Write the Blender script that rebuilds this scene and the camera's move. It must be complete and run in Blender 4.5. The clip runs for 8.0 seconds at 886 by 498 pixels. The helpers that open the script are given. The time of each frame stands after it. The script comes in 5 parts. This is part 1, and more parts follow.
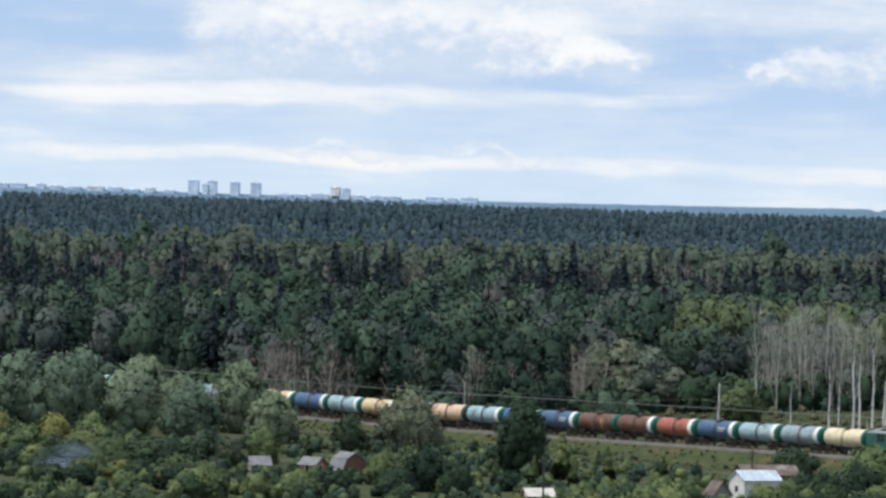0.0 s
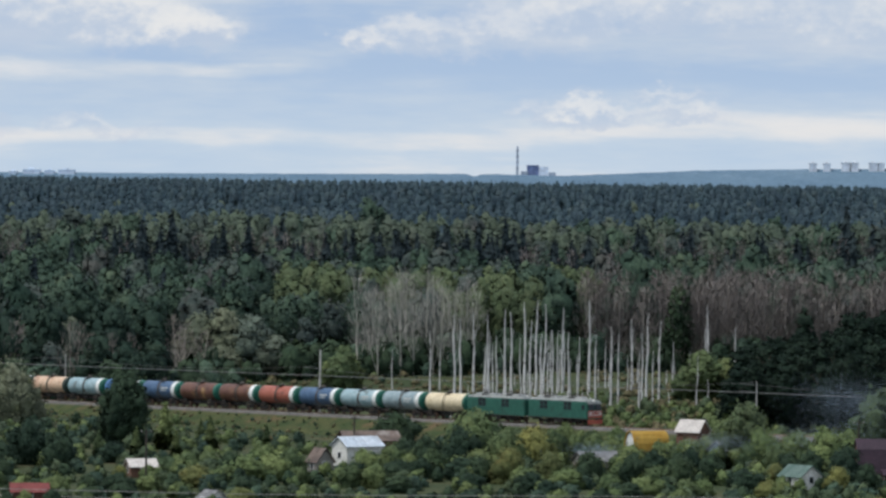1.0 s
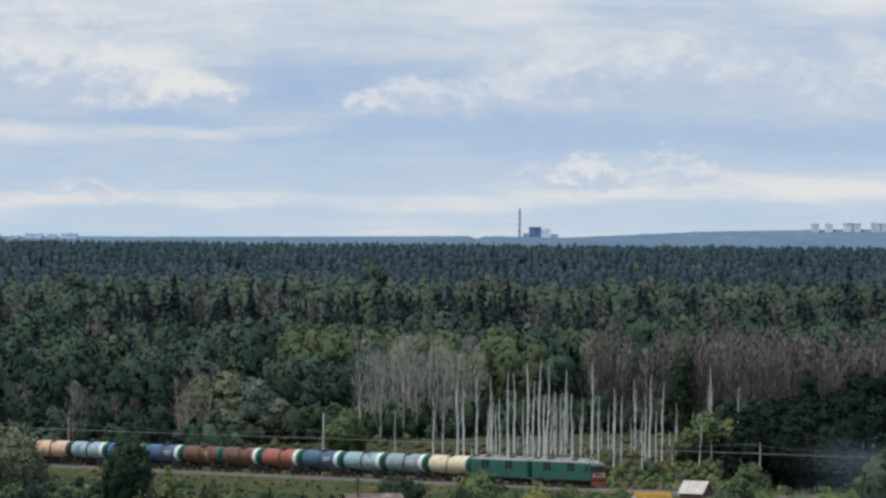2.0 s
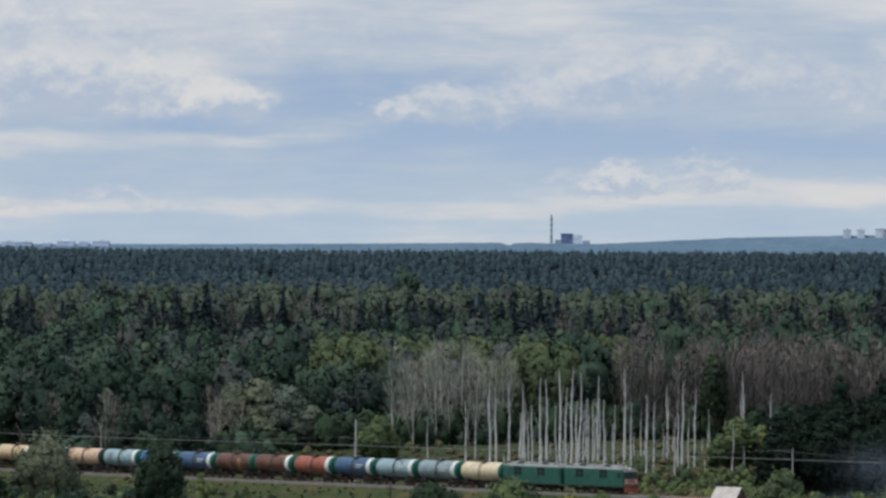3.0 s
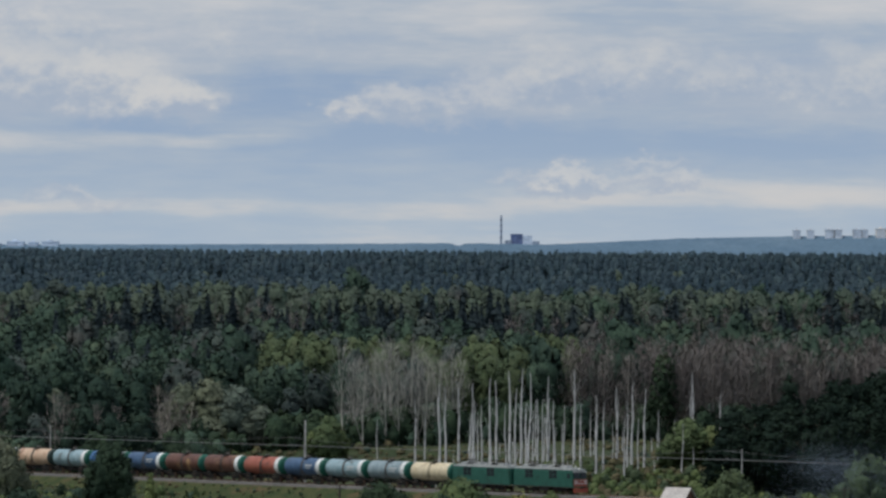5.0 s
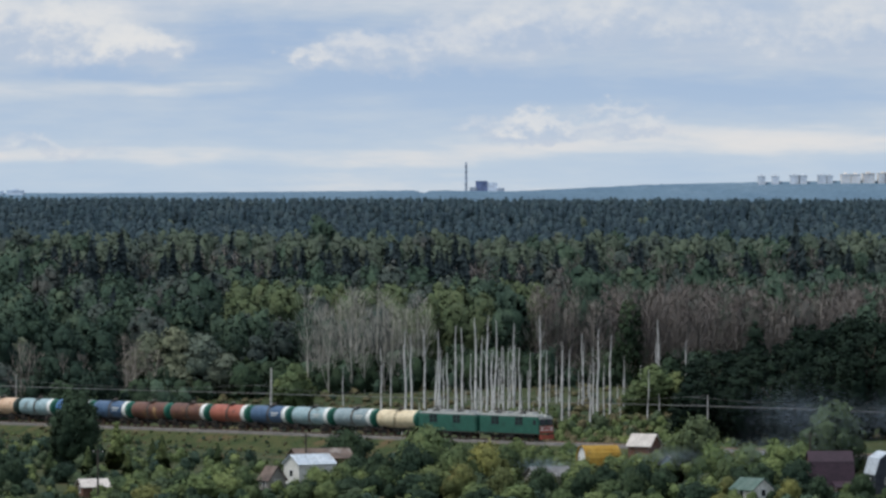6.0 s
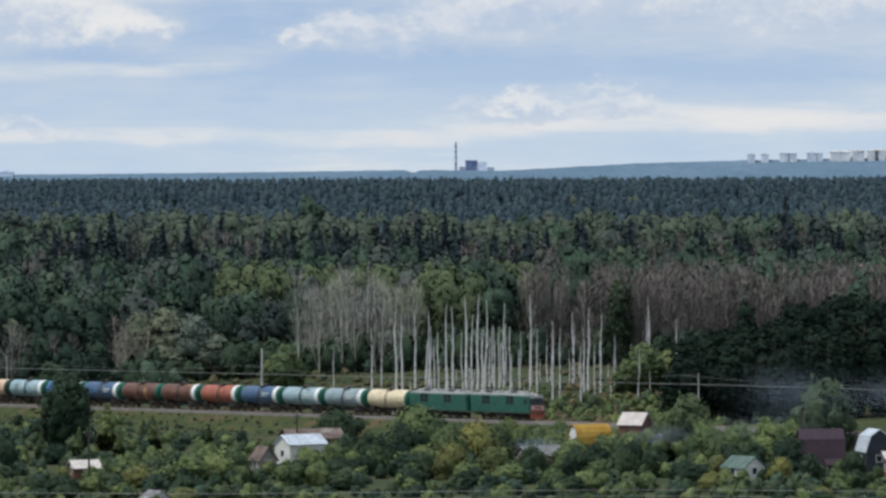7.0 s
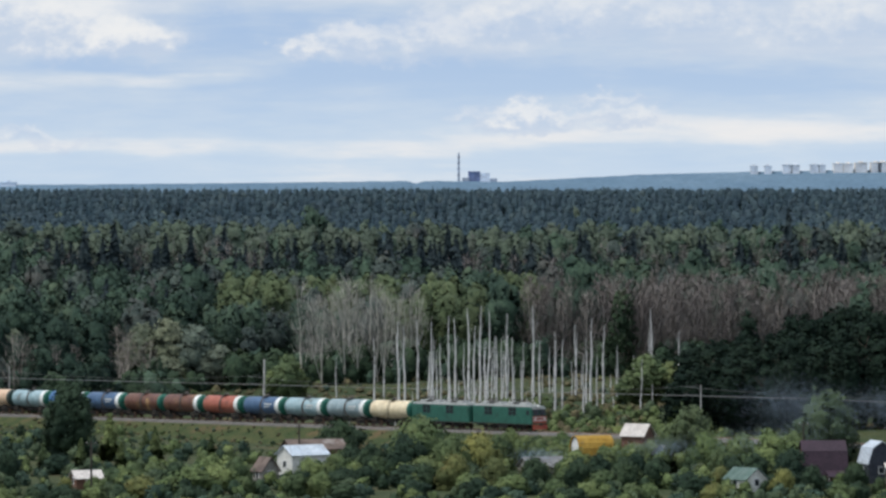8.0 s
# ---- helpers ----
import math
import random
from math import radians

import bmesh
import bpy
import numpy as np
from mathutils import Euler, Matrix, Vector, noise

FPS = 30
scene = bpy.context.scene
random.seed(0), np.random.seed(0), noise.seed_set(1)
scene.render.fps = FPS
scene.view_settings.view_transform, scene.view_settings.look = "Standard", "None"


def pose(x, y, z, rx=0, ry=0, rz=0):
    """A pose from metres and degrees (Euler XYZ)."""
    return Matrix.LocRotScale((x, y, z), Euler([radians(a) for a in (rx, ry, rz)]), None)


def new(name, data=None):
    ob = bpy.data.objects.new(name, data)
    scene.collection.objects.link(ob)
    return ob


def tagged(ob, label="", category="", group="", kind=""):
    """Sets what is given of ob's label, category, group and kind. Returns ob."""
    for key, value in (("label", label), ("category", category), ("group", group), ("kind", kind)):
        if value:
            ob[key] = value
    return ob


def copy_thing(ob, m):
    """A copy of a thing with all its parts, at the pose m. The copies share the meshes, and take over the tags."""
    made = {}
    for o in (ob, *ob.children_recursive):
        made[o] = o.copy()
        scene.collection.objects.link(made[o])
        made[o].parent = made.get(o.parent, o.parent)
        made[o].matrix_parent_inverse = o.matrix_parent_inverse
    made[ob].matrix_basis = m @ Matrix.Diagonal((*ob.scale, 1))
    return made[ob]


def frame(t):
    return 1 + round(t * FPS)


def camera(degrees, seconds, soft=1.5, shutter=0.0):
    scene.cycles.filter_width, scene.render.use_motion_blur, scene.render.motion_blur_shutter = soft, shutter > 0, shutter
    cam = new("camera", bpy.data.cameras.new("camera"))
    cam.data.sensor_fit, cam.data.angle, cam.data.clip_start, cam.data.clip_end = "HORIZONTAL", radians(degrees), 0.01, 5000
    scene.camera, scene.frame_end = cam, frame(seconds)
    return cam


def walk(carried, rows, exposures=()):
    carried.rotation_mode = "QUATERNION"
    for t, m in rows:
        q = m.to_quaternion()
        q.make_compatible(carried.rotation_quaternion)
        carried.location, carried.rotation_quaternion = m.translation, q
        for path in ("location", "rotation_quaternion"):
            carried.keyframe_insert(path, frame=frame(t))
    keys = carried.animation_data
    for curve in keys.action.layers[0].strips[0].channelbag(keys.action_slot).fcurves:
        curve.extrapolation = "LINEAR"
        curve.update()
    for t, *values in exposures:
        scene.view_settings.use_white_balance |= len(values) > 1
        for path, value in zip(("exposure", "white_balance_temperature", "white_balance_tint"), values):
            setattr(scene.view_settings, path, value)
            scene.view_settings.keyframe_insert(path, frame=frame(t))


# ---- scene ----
# ---- camera and walk: a long lens held by hand, turning on the spot ----
EYE = (0.0, 0.0, 44.0)


def held(yaw, pitch, roll):
    return pose(*EYE, 0, 0, -yaw) @ pose(0, 0, 0, 90 + pitch) @ pose(0, 0, 0, 0, 0, roll)


PATH = [
    (0.0, -4.678, -0.534, 1.720),
    (0.1, -4.115, -0.737, 1.640),
    (0.2, -3.651, -0.656, 1.550),
    (0.3, -3.100, -0.482, 1.460),
    (0.4, -2.515, -0.084, 1.380),
    (0.5, -1.917, -0.136, 1.290),
    (0.6, -1.262, -0.473, 1.220),
    (0.7, -0.741, -0.709, 1.100),
    (0.8, -0.693, -0.423, 1.012),
    (0.9, -0.617, -0.722, 0.881),
    (1.0, -0.607, -0.766, 0.750),
    (1.1, -0.544, -0.859, 0.714),
    (1.2, -0.523, -0.766, 0.678),
    (1.3, -0.504, -0.513, 0.642),
    (1.4, -0.459, -0.558, 0.606),
    (1.5, -0.456, -0.278, 0.570),
    (1.6, -0.486, -0.252, 0.558),
    (1.7, -0.509, -0.228, 0.545),
    (2.8, -1.008, 0.011, 0.409),
    (2.9, -0.955, -0.078, 0.380),
    (3.0, -0.963, -0.069, 0.351),
    (3.1, -0.948, -0.009, 0.383),
    (3.2, -0.948, 0.070, 0.414),
    (3.3, -0.919, 0.155, 0.446),
    (3.4, -0.896, 0.190, 0.478),
    (3.5, -0.893, 0.179, 0.509),
    (3.6, -0.884, 0.103, 0.501),
    (3.8, -0.901, 0.156, 0.483),
    (4.0, -0.847, 0.347, 0.466),
    (4.2, -0.726, 0.318, 0.437),
    (4.5, -0.618, 0.252, 0.394),
    (4.6, -0.585, 0.077, 0.393),
    (4.7, -0.568, 0.139, 0.391),
    (4.8, -0.540, 0.202, 0.389),
    (4.9, -0.448, 0.167, 0.387),
    (5.0, -0.453, -0.061, 0.385),
    (5.1, -0.430, -0.279, 0.318),
    (5.2, -0.420, -0.558, 0.250),
    (6.3, -0.019, -0.626, 0.129),
    (6.5, 0.008, -0.745, 0.107),
    (7.0, 0.003, -0.802, -0.116),
    (7.5, -0.023, -0.772, -0.079),
    (8.0, -0.024, -0.691, -0.010),
]
cam = camera(8.965, 8.0, soft=2.7)
walk(cam, [(t, held(a, b, c)) for t, a, b, c in PATH],
     exposures=[(0.0, 0.24), (0.5, 0.16), (0.8, -0.05), (1.7, -0.06), (2.8, -0.24), (3.5, -0.35), (4.5, -0.5), (5.0, -0.5), (5.3, -0.28),
                (6.3, -0.12), (6.6, -0.08), (7.0, -0.04), (7.5, 0.04), (8.0, 0.05)])

# ---- world: broken cloud over a pale blue sky ----
world = bpy.data.worlds.new("sky")
scene.world = world
world.use_nodes = True


class Nodes:
    """Short hand for building node trees."""

    def __init__(self, tree):
        self.t = tree
        tree.nodes.clear()

    def add(self, kind, **values):
        n = self.t.nodes.new(kind)
        for k, v in values.items():
            if k == "ins":
                for name, value in v.items():
                    if isinstance(value, bpy.types.NodeSocket):
                        self.t.links.new(value, n.inputs[name])
                    else:
                        n.inputs[name].default_value = value
            elif k == "operation":
                n.operation = v
            elif k == "data_type":
                n.data_type = v
            elif k == "blend_type":
                n.blend_type = v
            elif k == "sky_type":
                n.sky_type = v
            elif k == "noise_dimensions":
                n.noise_dimensions = v
            elif k == "interpolation_type":
                n.interpolation_type = v
        return n

    def math(self, op, a, b=0.0, c=0.0):
        n = self.t.nodes.new("ShaderNodeMath")
        n.operation = op
        for i, v in enumerate((a, b, c)):
            if isinstance(v, bpy.types.NodeSocket):
                self.t.links.new(v, n.inputs[i])
            else:
                n.inputs[i].default_value = v
        return n.outputs[0]

    def vmath(self, op, a, b=(0, 0, 0)):
        n = self.t.nodes.new("ShaderNodeVectorMath")
        n.operation = op
        for i, v in enumerate((a, b)):
            if isinstance(v, bpy.types.NodeSocket):
                self.t.links.new(v, n.inputs[i])
            else:
                n.inputs[i].default_value = v
        return n.outputs[0]

    def mix(self, f, a, b, blend="MIX"):
        n = self.t.nodes.new("ShaderNodeMix")
        n.data_type = "RGBA"
        n.blend_type = blend
        for i, v in ((0, f), (6, a), (7, b)):
            if isinstance(v, bpy.types.NodeSocket):
                self.t.links.new(v, n.inputs[i])
            else:
                n.inputs[i].default_value = v if i == 0 or len(v) == 4 else (*v, 1)
        return n.outputs[2]

    def noise(self, vec, scale, detail=4.0, rough=0.55, distort=0.0):
        n = self.t.nodes.new("ShaderNodeTexNoise")
        n.inputs["Scale"].default_value = scale
        n.inputs["Detail"].default_value = detail
        n.inputs["Roughness"].default_value = rough
        n.inputs["Distortion"].default_value = distort
        if vec is not None:
            self.t.links.new(vec, n.inputs["Vector"])
        return n.outputs[0]

    def ramp(self, v, lo, hi):
        n = self.t.nodes.new("ShaderNodeMapRange")
        n.interpolation_type = "SMOOTHSTEP"
        self.t.links.new(v, n.inputs[0])
        n.inputs[1].default_value, n.inputs[2].default_value = lo, hi
        return n.outputs[0]


SUN_UP, SUN_ROUND = radians(64), radians(245)   # high, over the viewer's left shoulder


def build_sky():
    k = Nodes(world.node_tree)
    out = k.add("ShaderNodeOutputWorld")
    sky = k.add("ShaderNodeTexSky", sky_type="NISHITA")
    sky.sun_disc = False
    sky.sun_elevation, sky.sun_rotation = SUN_UP, SUN_ROUND
    way = k.add("ShaderNodeTexCoord").outputs["Generated"]
    sep = k.add("ShaderNodeSeparateXYZ", ins={"Vector": way})
    up = sep.outputs[2]
    # flat-lying veil, and rounder billows for the single clouds
    flat = k.vmath("MULTIPLY", way, (1, 1, 3.2))
    streak = k.vmath("MULTIPLY", way, (1, 1, 6.0))
    round_ = k.vmath("MULTIPLY", way, (1, 1, 1.5))
    big = k.noise(k.vmath("ADD", flat, (3.1, 1.7, 0.4)), 17, 5, 0.5, 0.1)
    band = k.noise(k.vmath("ADD", streak, (1.3, 9.2, 0.0)), 24, 5, 0.5, 0.0)
    fine = k.noise(streak, 110, 5, 0.6)
    bulge = k.noise(k.vmath("ADD", round_, (4.4, 0.2, 2.2)), 95, 5, 0.55)
    heave = k.noise(k.vmath("ADD", round_, (0.7, 5.1, 3.3)), 110, 5, 0.58)
    knob = k.noise(k.vmath("ADD", round_, (2.7, 1.1, 0.3)), 330, 4, 0.6)
    az = k.math("ADD", sep.outputs[0], k.math("MULTIPLY_ADD", bulge, 0.022, -0.011))
    el = k.math("ADD", up, k.math("MULTIPLY_ADD", heave, 0.011, -0.0055))
    el = k.math("ADD", el, k.math("MULTIPLY_ADD", knob, 0.004, -0.002))
    calm = k.math("ADD", up, k.math("MULTIPLY_ADD", big, 0.008, -0.004))

    def patches(places, x, z, soft, flat_base=1.0):
        """The strongest of some soft patches (azimuth, elevation, half width, half height in degrees, weight), and how high in it a ray passes."""
        cover = lit = None
        for a, e, ra, re, w in places:
            dx = k.math("MULTIPLY", k.math("SUBTRACT", x, math.sin(radians(a))), 1 / radians(ra))
            dz = k.math("MULTIPLY", k.math("SUBTRACT", z, math.sin(radians(e))), 1 / radians(re))
            dz2 = k.math("MAXIMUM", dz, k.math("MULTIPLY", dz, -flat_base))
            r2 = k.math("ADD", k.math("MULTIPLY", dx, dx), k.math("MULTIPLY", dz2, dz2))
            g = k.math("MULTIPLY", k.ramp(k.math("SUBTRACT", 1.0, r2), -soft, soft * 1.6), w)
            top = k.math("MULTIPLY", g, k.ramp(dz, -0.75, 0.75))
            cover = g if cover is None else k.math("MAXIMUM", cover, g)
            lit = top if lit is None else k.math("MAXIMUM", lit, top)
        return cover, lit

    front = k.ramp(sep.outputs[1], 0.2, 0.6)
    heaps, crowns = patches([(-3.9, 1.52, 1.0, 0.46, 0.95), (-3.1, 1.4, 0.55, 0.3, 1.0), (-4.9, 1.6, 1.2, 0.6, 0.9), (-6.0, 1.6, 1.2, 0.65, 0.95), (-6.9, 1.5, 0.6, 0.45, 0.8),
                             (-5.4, 2.1, 2.2, 0.4, 0.7), (-2.4, 2.0, 1.6, 0.35, 0.5), (-1.38, 1.3, 0.28, 0.16, 0.85), (-0.86, 1.38, 0.45, 0.25, 0.8), (-0.15, 1.45, 0.6, 0.36, 0.8),
                             (0.6, 1.6, 0.7, 0.55, 0.8), (1.6, 1.7, 0.8, 0.4, 0.75), (2.7, 1.6, 1.0, 0.45, 0.7), (3.9, 1.6, 1.2, 0.5, 0.7), (0.8, 0.62, 0.7, 0.17, 0.85),
                             (1.85, 0.64, 0.6, 0.17, 0.8), (1.72, 0.84, 0.45, 0.1, 0.6), (-4.16, 0.4, 0.5, 0.13, 0.6), (-5.75, 0.37, 0.8, 0.12, 0.5)], az, el, 0.6, 1.45)
    strips, _ = patches([(-6.6, 1.0, 2.8, 0.11, 0.95), (-3.2, 1.04, 1.7, 0.08, 0.75), (-2.4, 0.37, 3.4, 0.09, 0.7), (-6.3, 0.36, 2.6, 0.1, 0.95), (3.2, 0.5, 2.0, 0.12, 0.7),
                         (1.8, 0.42, 1.8, 0.08, 0.6), (-3.5, 2.3, 4.0, 0.2, 0.4), (2.5, 2.5, 4.0, 0.2, 0.3)], az, calm, 0.7)
    holes, _ = patches([(-0.4, 0.98, 2.2, 0.22, 0.9), (-8.5, 1.65, 1.5, 0.36, 1.0), (-7.0, 0.68, 2.6, 0.17, 0.85), (-2.15, 1.5, 0.6, 0.34, 0.6), (-3.3, 1.18, 0.9, 0.1, 0.6),
                        (3.3, 1.05, 1.5, 0.17, 0.5), (-2.8, 0.66, 2.2, 0.13, 0.6), (4.3, 1.4, 0.8, 0.2, 0.4)], az, calm, 0.7)
    heaps, crowns, strips, holes = [k.math("MULTIPLY", q, front) for q in (heaps, crowns, strips, holes)]
    body = k.math("ADD", k.math("MULTIPLY_ADD", band, 1.15, -0.575), k.math("MULTIPLY_ADD", big, 0.7, 0.1))
    body = k.math("ADD", body, k.math("MULTIPLY_ADD", fine, 0.4, -0.2))
    body = k.math("ADD", body, k.math("MULTIPLY", k.ramp(up, 0.024, 0.034), 0.12))
    body = k.math("ADD", body, k.math("MULTIPLY", strips, 0.42))
    body = k.math("SUBTRACT", body, k.math("MULTIPLY", holes, 0.3))
    cover = k.ramp(body, 0.08, 0.68)
    light = k.math("MULTIPLY", k.ramp(body, 0.46, 1.0), 0.95)
    low = k.ramp(up, 0.03, 0.0)
    blue = k.mix(low, (0.41, 0.57, 0.83, 1), (0.56, 0.71, 0.90, 1))
    grey = k.mix(low, (0.61, 0.71, 0.85, 1), (0.65, 0.77, 0.91, 1))
    white = k.mix(low, (0.90, 0.91, 0.95, 1), (0.93, 0.92, 0.92, 1))
    veil = k.mix(cover, blue, k.mix(light, grey, white))
    glow = k.math("ADD", k.math("MULTIPLY", crowns, 0.9), k.math("MULTIPLY_ADD", bulge, 1.3, -0.68))
    glow = k.math("ADD", glow, k.math("MULTIPLY_ADD", knob, 0.7, -0.35))
    heap = k.mix(k.ramp(glow, 0.0, 0.82), (0.58, 0.68, 0.85, 1), (1.0, 0.985, 0.97, 1))
    veil = k.mix(k.math("MULTIPLY", heaps, 0.8), veil, heap)
    b1 = k.add("ShaderNodeBackground", ins={"Color": sky.outputs[0], "Strength": 0.08})
    b2 = k.add("ShaderNodeBackground", ins={"Color": veil, "Strength": 0.95})
    m = k.add("ShaderNodeMixShader", ins={"Fac": 0.9})
    k.t.links.new(b1.outputs[0], m.inputs[1])
    k.t.links.new(b2.outputs[0], m.inputs[2])
    k.t.links.new(m.outputs[0], out.inputs[0])


build_sky()
sun = new("sun", bpy.data.lights.new("sun", "SUN"))
sun.data.energy, sun.data.angle, sun.data.color = 2.8, radians(10), (1.0, 0.98, 0.95)
sun.matrix_world = pose(0, 0, 300, 26, 0, -65)


# ---- materials ----
def material(name, a, b, scale=1.0, rough=0.8, metal=0.0, fine=8.0, bump=0.1, c=None, island=0.0, spec=0.3, each=0.0, trans=0.0, deep=0.05, dapple=0.3):
    """Two base colours mixed by coarse noise, fine grain on top, a third colour as stains; island and each vary the pieces."""
    m = bpy.data.materials.new(name)
    m.use_nodes = True
    k = Nodes(m.node_tree)
    out = k.add("ShaderNodeOutputMaterial")
    at = k.add("ShaderNodeNewGeometry")
    where = at.outputs["Position"]
    coarse = k.ramp(k.noise(where, scale, 4, 0.6), 0.35, 0.65)
    col = k.mix(coarse, a, b)
    if c is not None:
        col = k.mix(k.ramp(k.noise(k.vmath("ADD", where, (31, 7, 5)), scale * 0.6, 5, 0.65), 0.55, 0.68), col, c)
    grain = k.noise(where, scale * fine, 3, 0.6)
    col = k.mix(1.0, col, k.mix(k.ramp(grain, 0.25, 0.75), [1 - dapple] * 3, [1 + dapple] * 3), "MULTIPLY")
    if island:
        r = at.outputs["Random Per Island"]
        lo, hi = 1 - island, 1 + island
        col = k.mix(1.0, col, k.mix(r, (lo, lo, lo), (hi, hi, hi * 0.9)), "MULTIPLY")
    if each:
        r = k.add("ShaderNodeObjectInfo").outputs["Random"]
        lo, hi = 1 - each, 1 + each
        col = k.mix(1.0, col, k.mix(r, (lo * 0.95, lo, lo), (hi * 1.1, hi, hi * 0.8)), "MULTIPLY")
    p = k.add("ShaderNodeBsdfPrincipled", ins={"Base Color": col, "Roughness": rough, "Metallic": metal, "Specular IOR Level": spec})
    if bump:
        bn = k.add("ShaderNodeBump", ins={"Strength": bump, "Distance": deep, "Height": grain})
        k.t.links.new(bn.outputs[0], p.inputs["Normal"])
    last = p.outputs[0]
    if trans:
        tr = k.add("ShaderNodeBsdfTranslucent", ins={"Color": col})
        mx = k.add("ShaderNodeMixShader", ins={"Fac": trans})
        k.t.links.new(last, mx.inputs[1])
        k.t.links.new(tr.outputs[0], mx.inputs[2])
        last = mx.outputs[0]
    k.t.links.new(last, out.inputs[0])
    return m


def leaf(name, a, b, c=None, each=0.0, scale=0.13):
    # blue raised over red and green: some air haze painted into every leaf
    a, b, c = [q and (q[0] * 0.88, q[1] * 0.88, q[2] * 1.1) for q in (a, b, c)]
    return material(name, a, b, scale, 0.8, 0, 2.2 / scale, 0.7, c, 0.16, 0.1, each, 0.08, 0.4, 0.36)


M = {
    "grass": material("meadow", (0.034, 0.05, 0.023), (0.06, 0.068, 0.031), 0.12, 0.95, 0, 14, 0.3, (0.092, 0.076, 0.043), spec=0.1),
    "slope": material("slope_grass", (0.038, 0.056, 0.023), (0.07, 0.075, 0.032), 0.35, 0.95, 0, 12, 0.4, (0.105, 0.078, 0.042), spec=0.1),
    "soil": material("forest_soil", (0.05, 0.05, 0.03), (0.07, 0.065, 0.04), 0.05, 0.95, 0, 12, 0.3, spec=0.1),
    "ballast": material("ballast", (0.09, 0.085, 0.08), (0.13, 0.12, 0.11), 0.6, 0.95, 0, 9, 0.5, (0.14, 0.11, 0.09)),
    "rail": material("rail", (0.16, 0.1, 0.07), (0.22, 0.16, 0.12), 1.0, 0.5, 0.7),
    "concrete": material("concrete", (0.42, 0.41, 0.39), (0.52, 0.51, 0.48), 0.7, 0.85, 0, 6, 0.1, (0.3, 0.28, 0.25)),
    "timber_pole": material("tarred_timber", (0.04, 0.033, 0.028), (0.07, 0.06, 0.05), 1.2, 0.85),
    "wire": material("wire", (0.2, 0.2, 0.2), (0.26, 0.26, 0.25), 1.0, 0.5, 0.6, bump=0),
    "bark": material("bark", (0.07, 0.055, 0.04), (0.11, 0.09, 0.07), 1.5, 0.9),
    "birch_bark": material("bleached_birch", (0.66, 0.65, 0.63), (0.52, 0.51, 0.50), 0.9, 0.85, 0, 9, 0.2, (0.16, 0.14, 0.13)),
    "dead_wood": material("dead_twigs", (0.24, 0.21, 0.2), (0.33, 0.29, 0.27), 0.1, 0.9, island=0.3),
    "dead_brown": material("dead_twigs_brown", (0.185, 0.168, 0.168), (0.25, 0.228, 0.224), 0.1, 0.9, island=0.3),
    "pale_wood": material("pale_twigs", (0.35, 0.335, 0.315), (0.45, 0.43, 0.405), 0.1, 0.9, island=0.25),
    "leaf_forest": leaf("forest_leaves", (0.038, 0.068, 0.042), (0.070, 0.110, 0.064), (0.092, 0.124, 0.068)),
    "leaf_dusk": leaf("dusky_leaves", (0.050, 0.070, 0.054), (0.088, 0.112, 0.082), (0.095, 0.10, 0.078)),
    # leaf_far and needle_far carry distance haze as blue in their base colour
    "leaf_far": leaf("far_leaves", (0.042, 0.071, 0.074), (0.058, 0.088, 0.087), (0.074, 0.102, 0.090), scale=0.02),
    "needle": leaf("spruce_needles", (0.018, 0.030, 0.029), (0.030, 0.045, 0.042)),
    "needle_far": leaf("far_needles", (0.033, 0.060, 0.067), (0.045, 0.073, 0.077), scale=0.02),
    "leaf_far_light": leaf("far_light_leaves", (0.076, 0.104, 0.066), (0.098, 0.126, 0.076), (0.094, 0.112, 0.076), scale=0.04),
    "needle_pine": leaf("pine_needles", (0.009, 0.021, 0.012), (0.018, 0.033, 0.018)),
    "leaf_light": leaf("light_leaves", (0.062, 0.096, 0.054), (0.084, 0.120, 0.064), (0.09, 0.112, 0.06), 0.12),
    "leaf_village": leaf("garden_leaves", (0.086, 0.132, 0.057), (0.13, 0.176, 0.072), (0.15, 0.186, 0.07), 0.35, 0.16),
    "leaf_yellow": leaf("yellowing_leaves", (0.165, 0.178, 0.06), (0.14, 0.168, 0.064), (0.195, 0.182, 0.06), 0.25, 0.2),
    "leaf_sallow": leaf("sallow_leaves", (0.122, 0.172, 0.072), (0.152, 0.2, 0.088), (0.10, 0.145, 0.06), 0.15),
    "dead_rust": material("dead_twigs_rust", (0.15, 0.132, 0.136), (0.20, 0.178, 0.178), 0.1, 0.9, island=0.3),
    "leaf_deep": leaf("deep_green_leaves", (0.020, 0.041, 0.026), (0.036, 0.062, 0.038), (0.048, 0.072, 0.042)),
    "leaf_dark": leaf("dark_leaves", (0.028, 0.052, 0.031), (0.046, 0.076, 0.042), None, 0.2, 0.2),
    "leaf_willow": leaf("willow_leaves", (0.13, 0.182, 0.11), (0.17, 0.225, 0.138), (0.10, 0.148, 0.082), 0.15),
    "leaf_dry": leaf("dry_scrub", (0.13, 0.125, 0.07), (0.17, 0.155, 0.085), (0.11, 0.12, 0.06), 0.1, 0.3),
    "leaf_grey": leaf("grey_green_leaves", (0.12, 0.15, 0.10), (0.155, 0.185, 0.125), (0.14, 0.165, 0.075), 0.1),
}


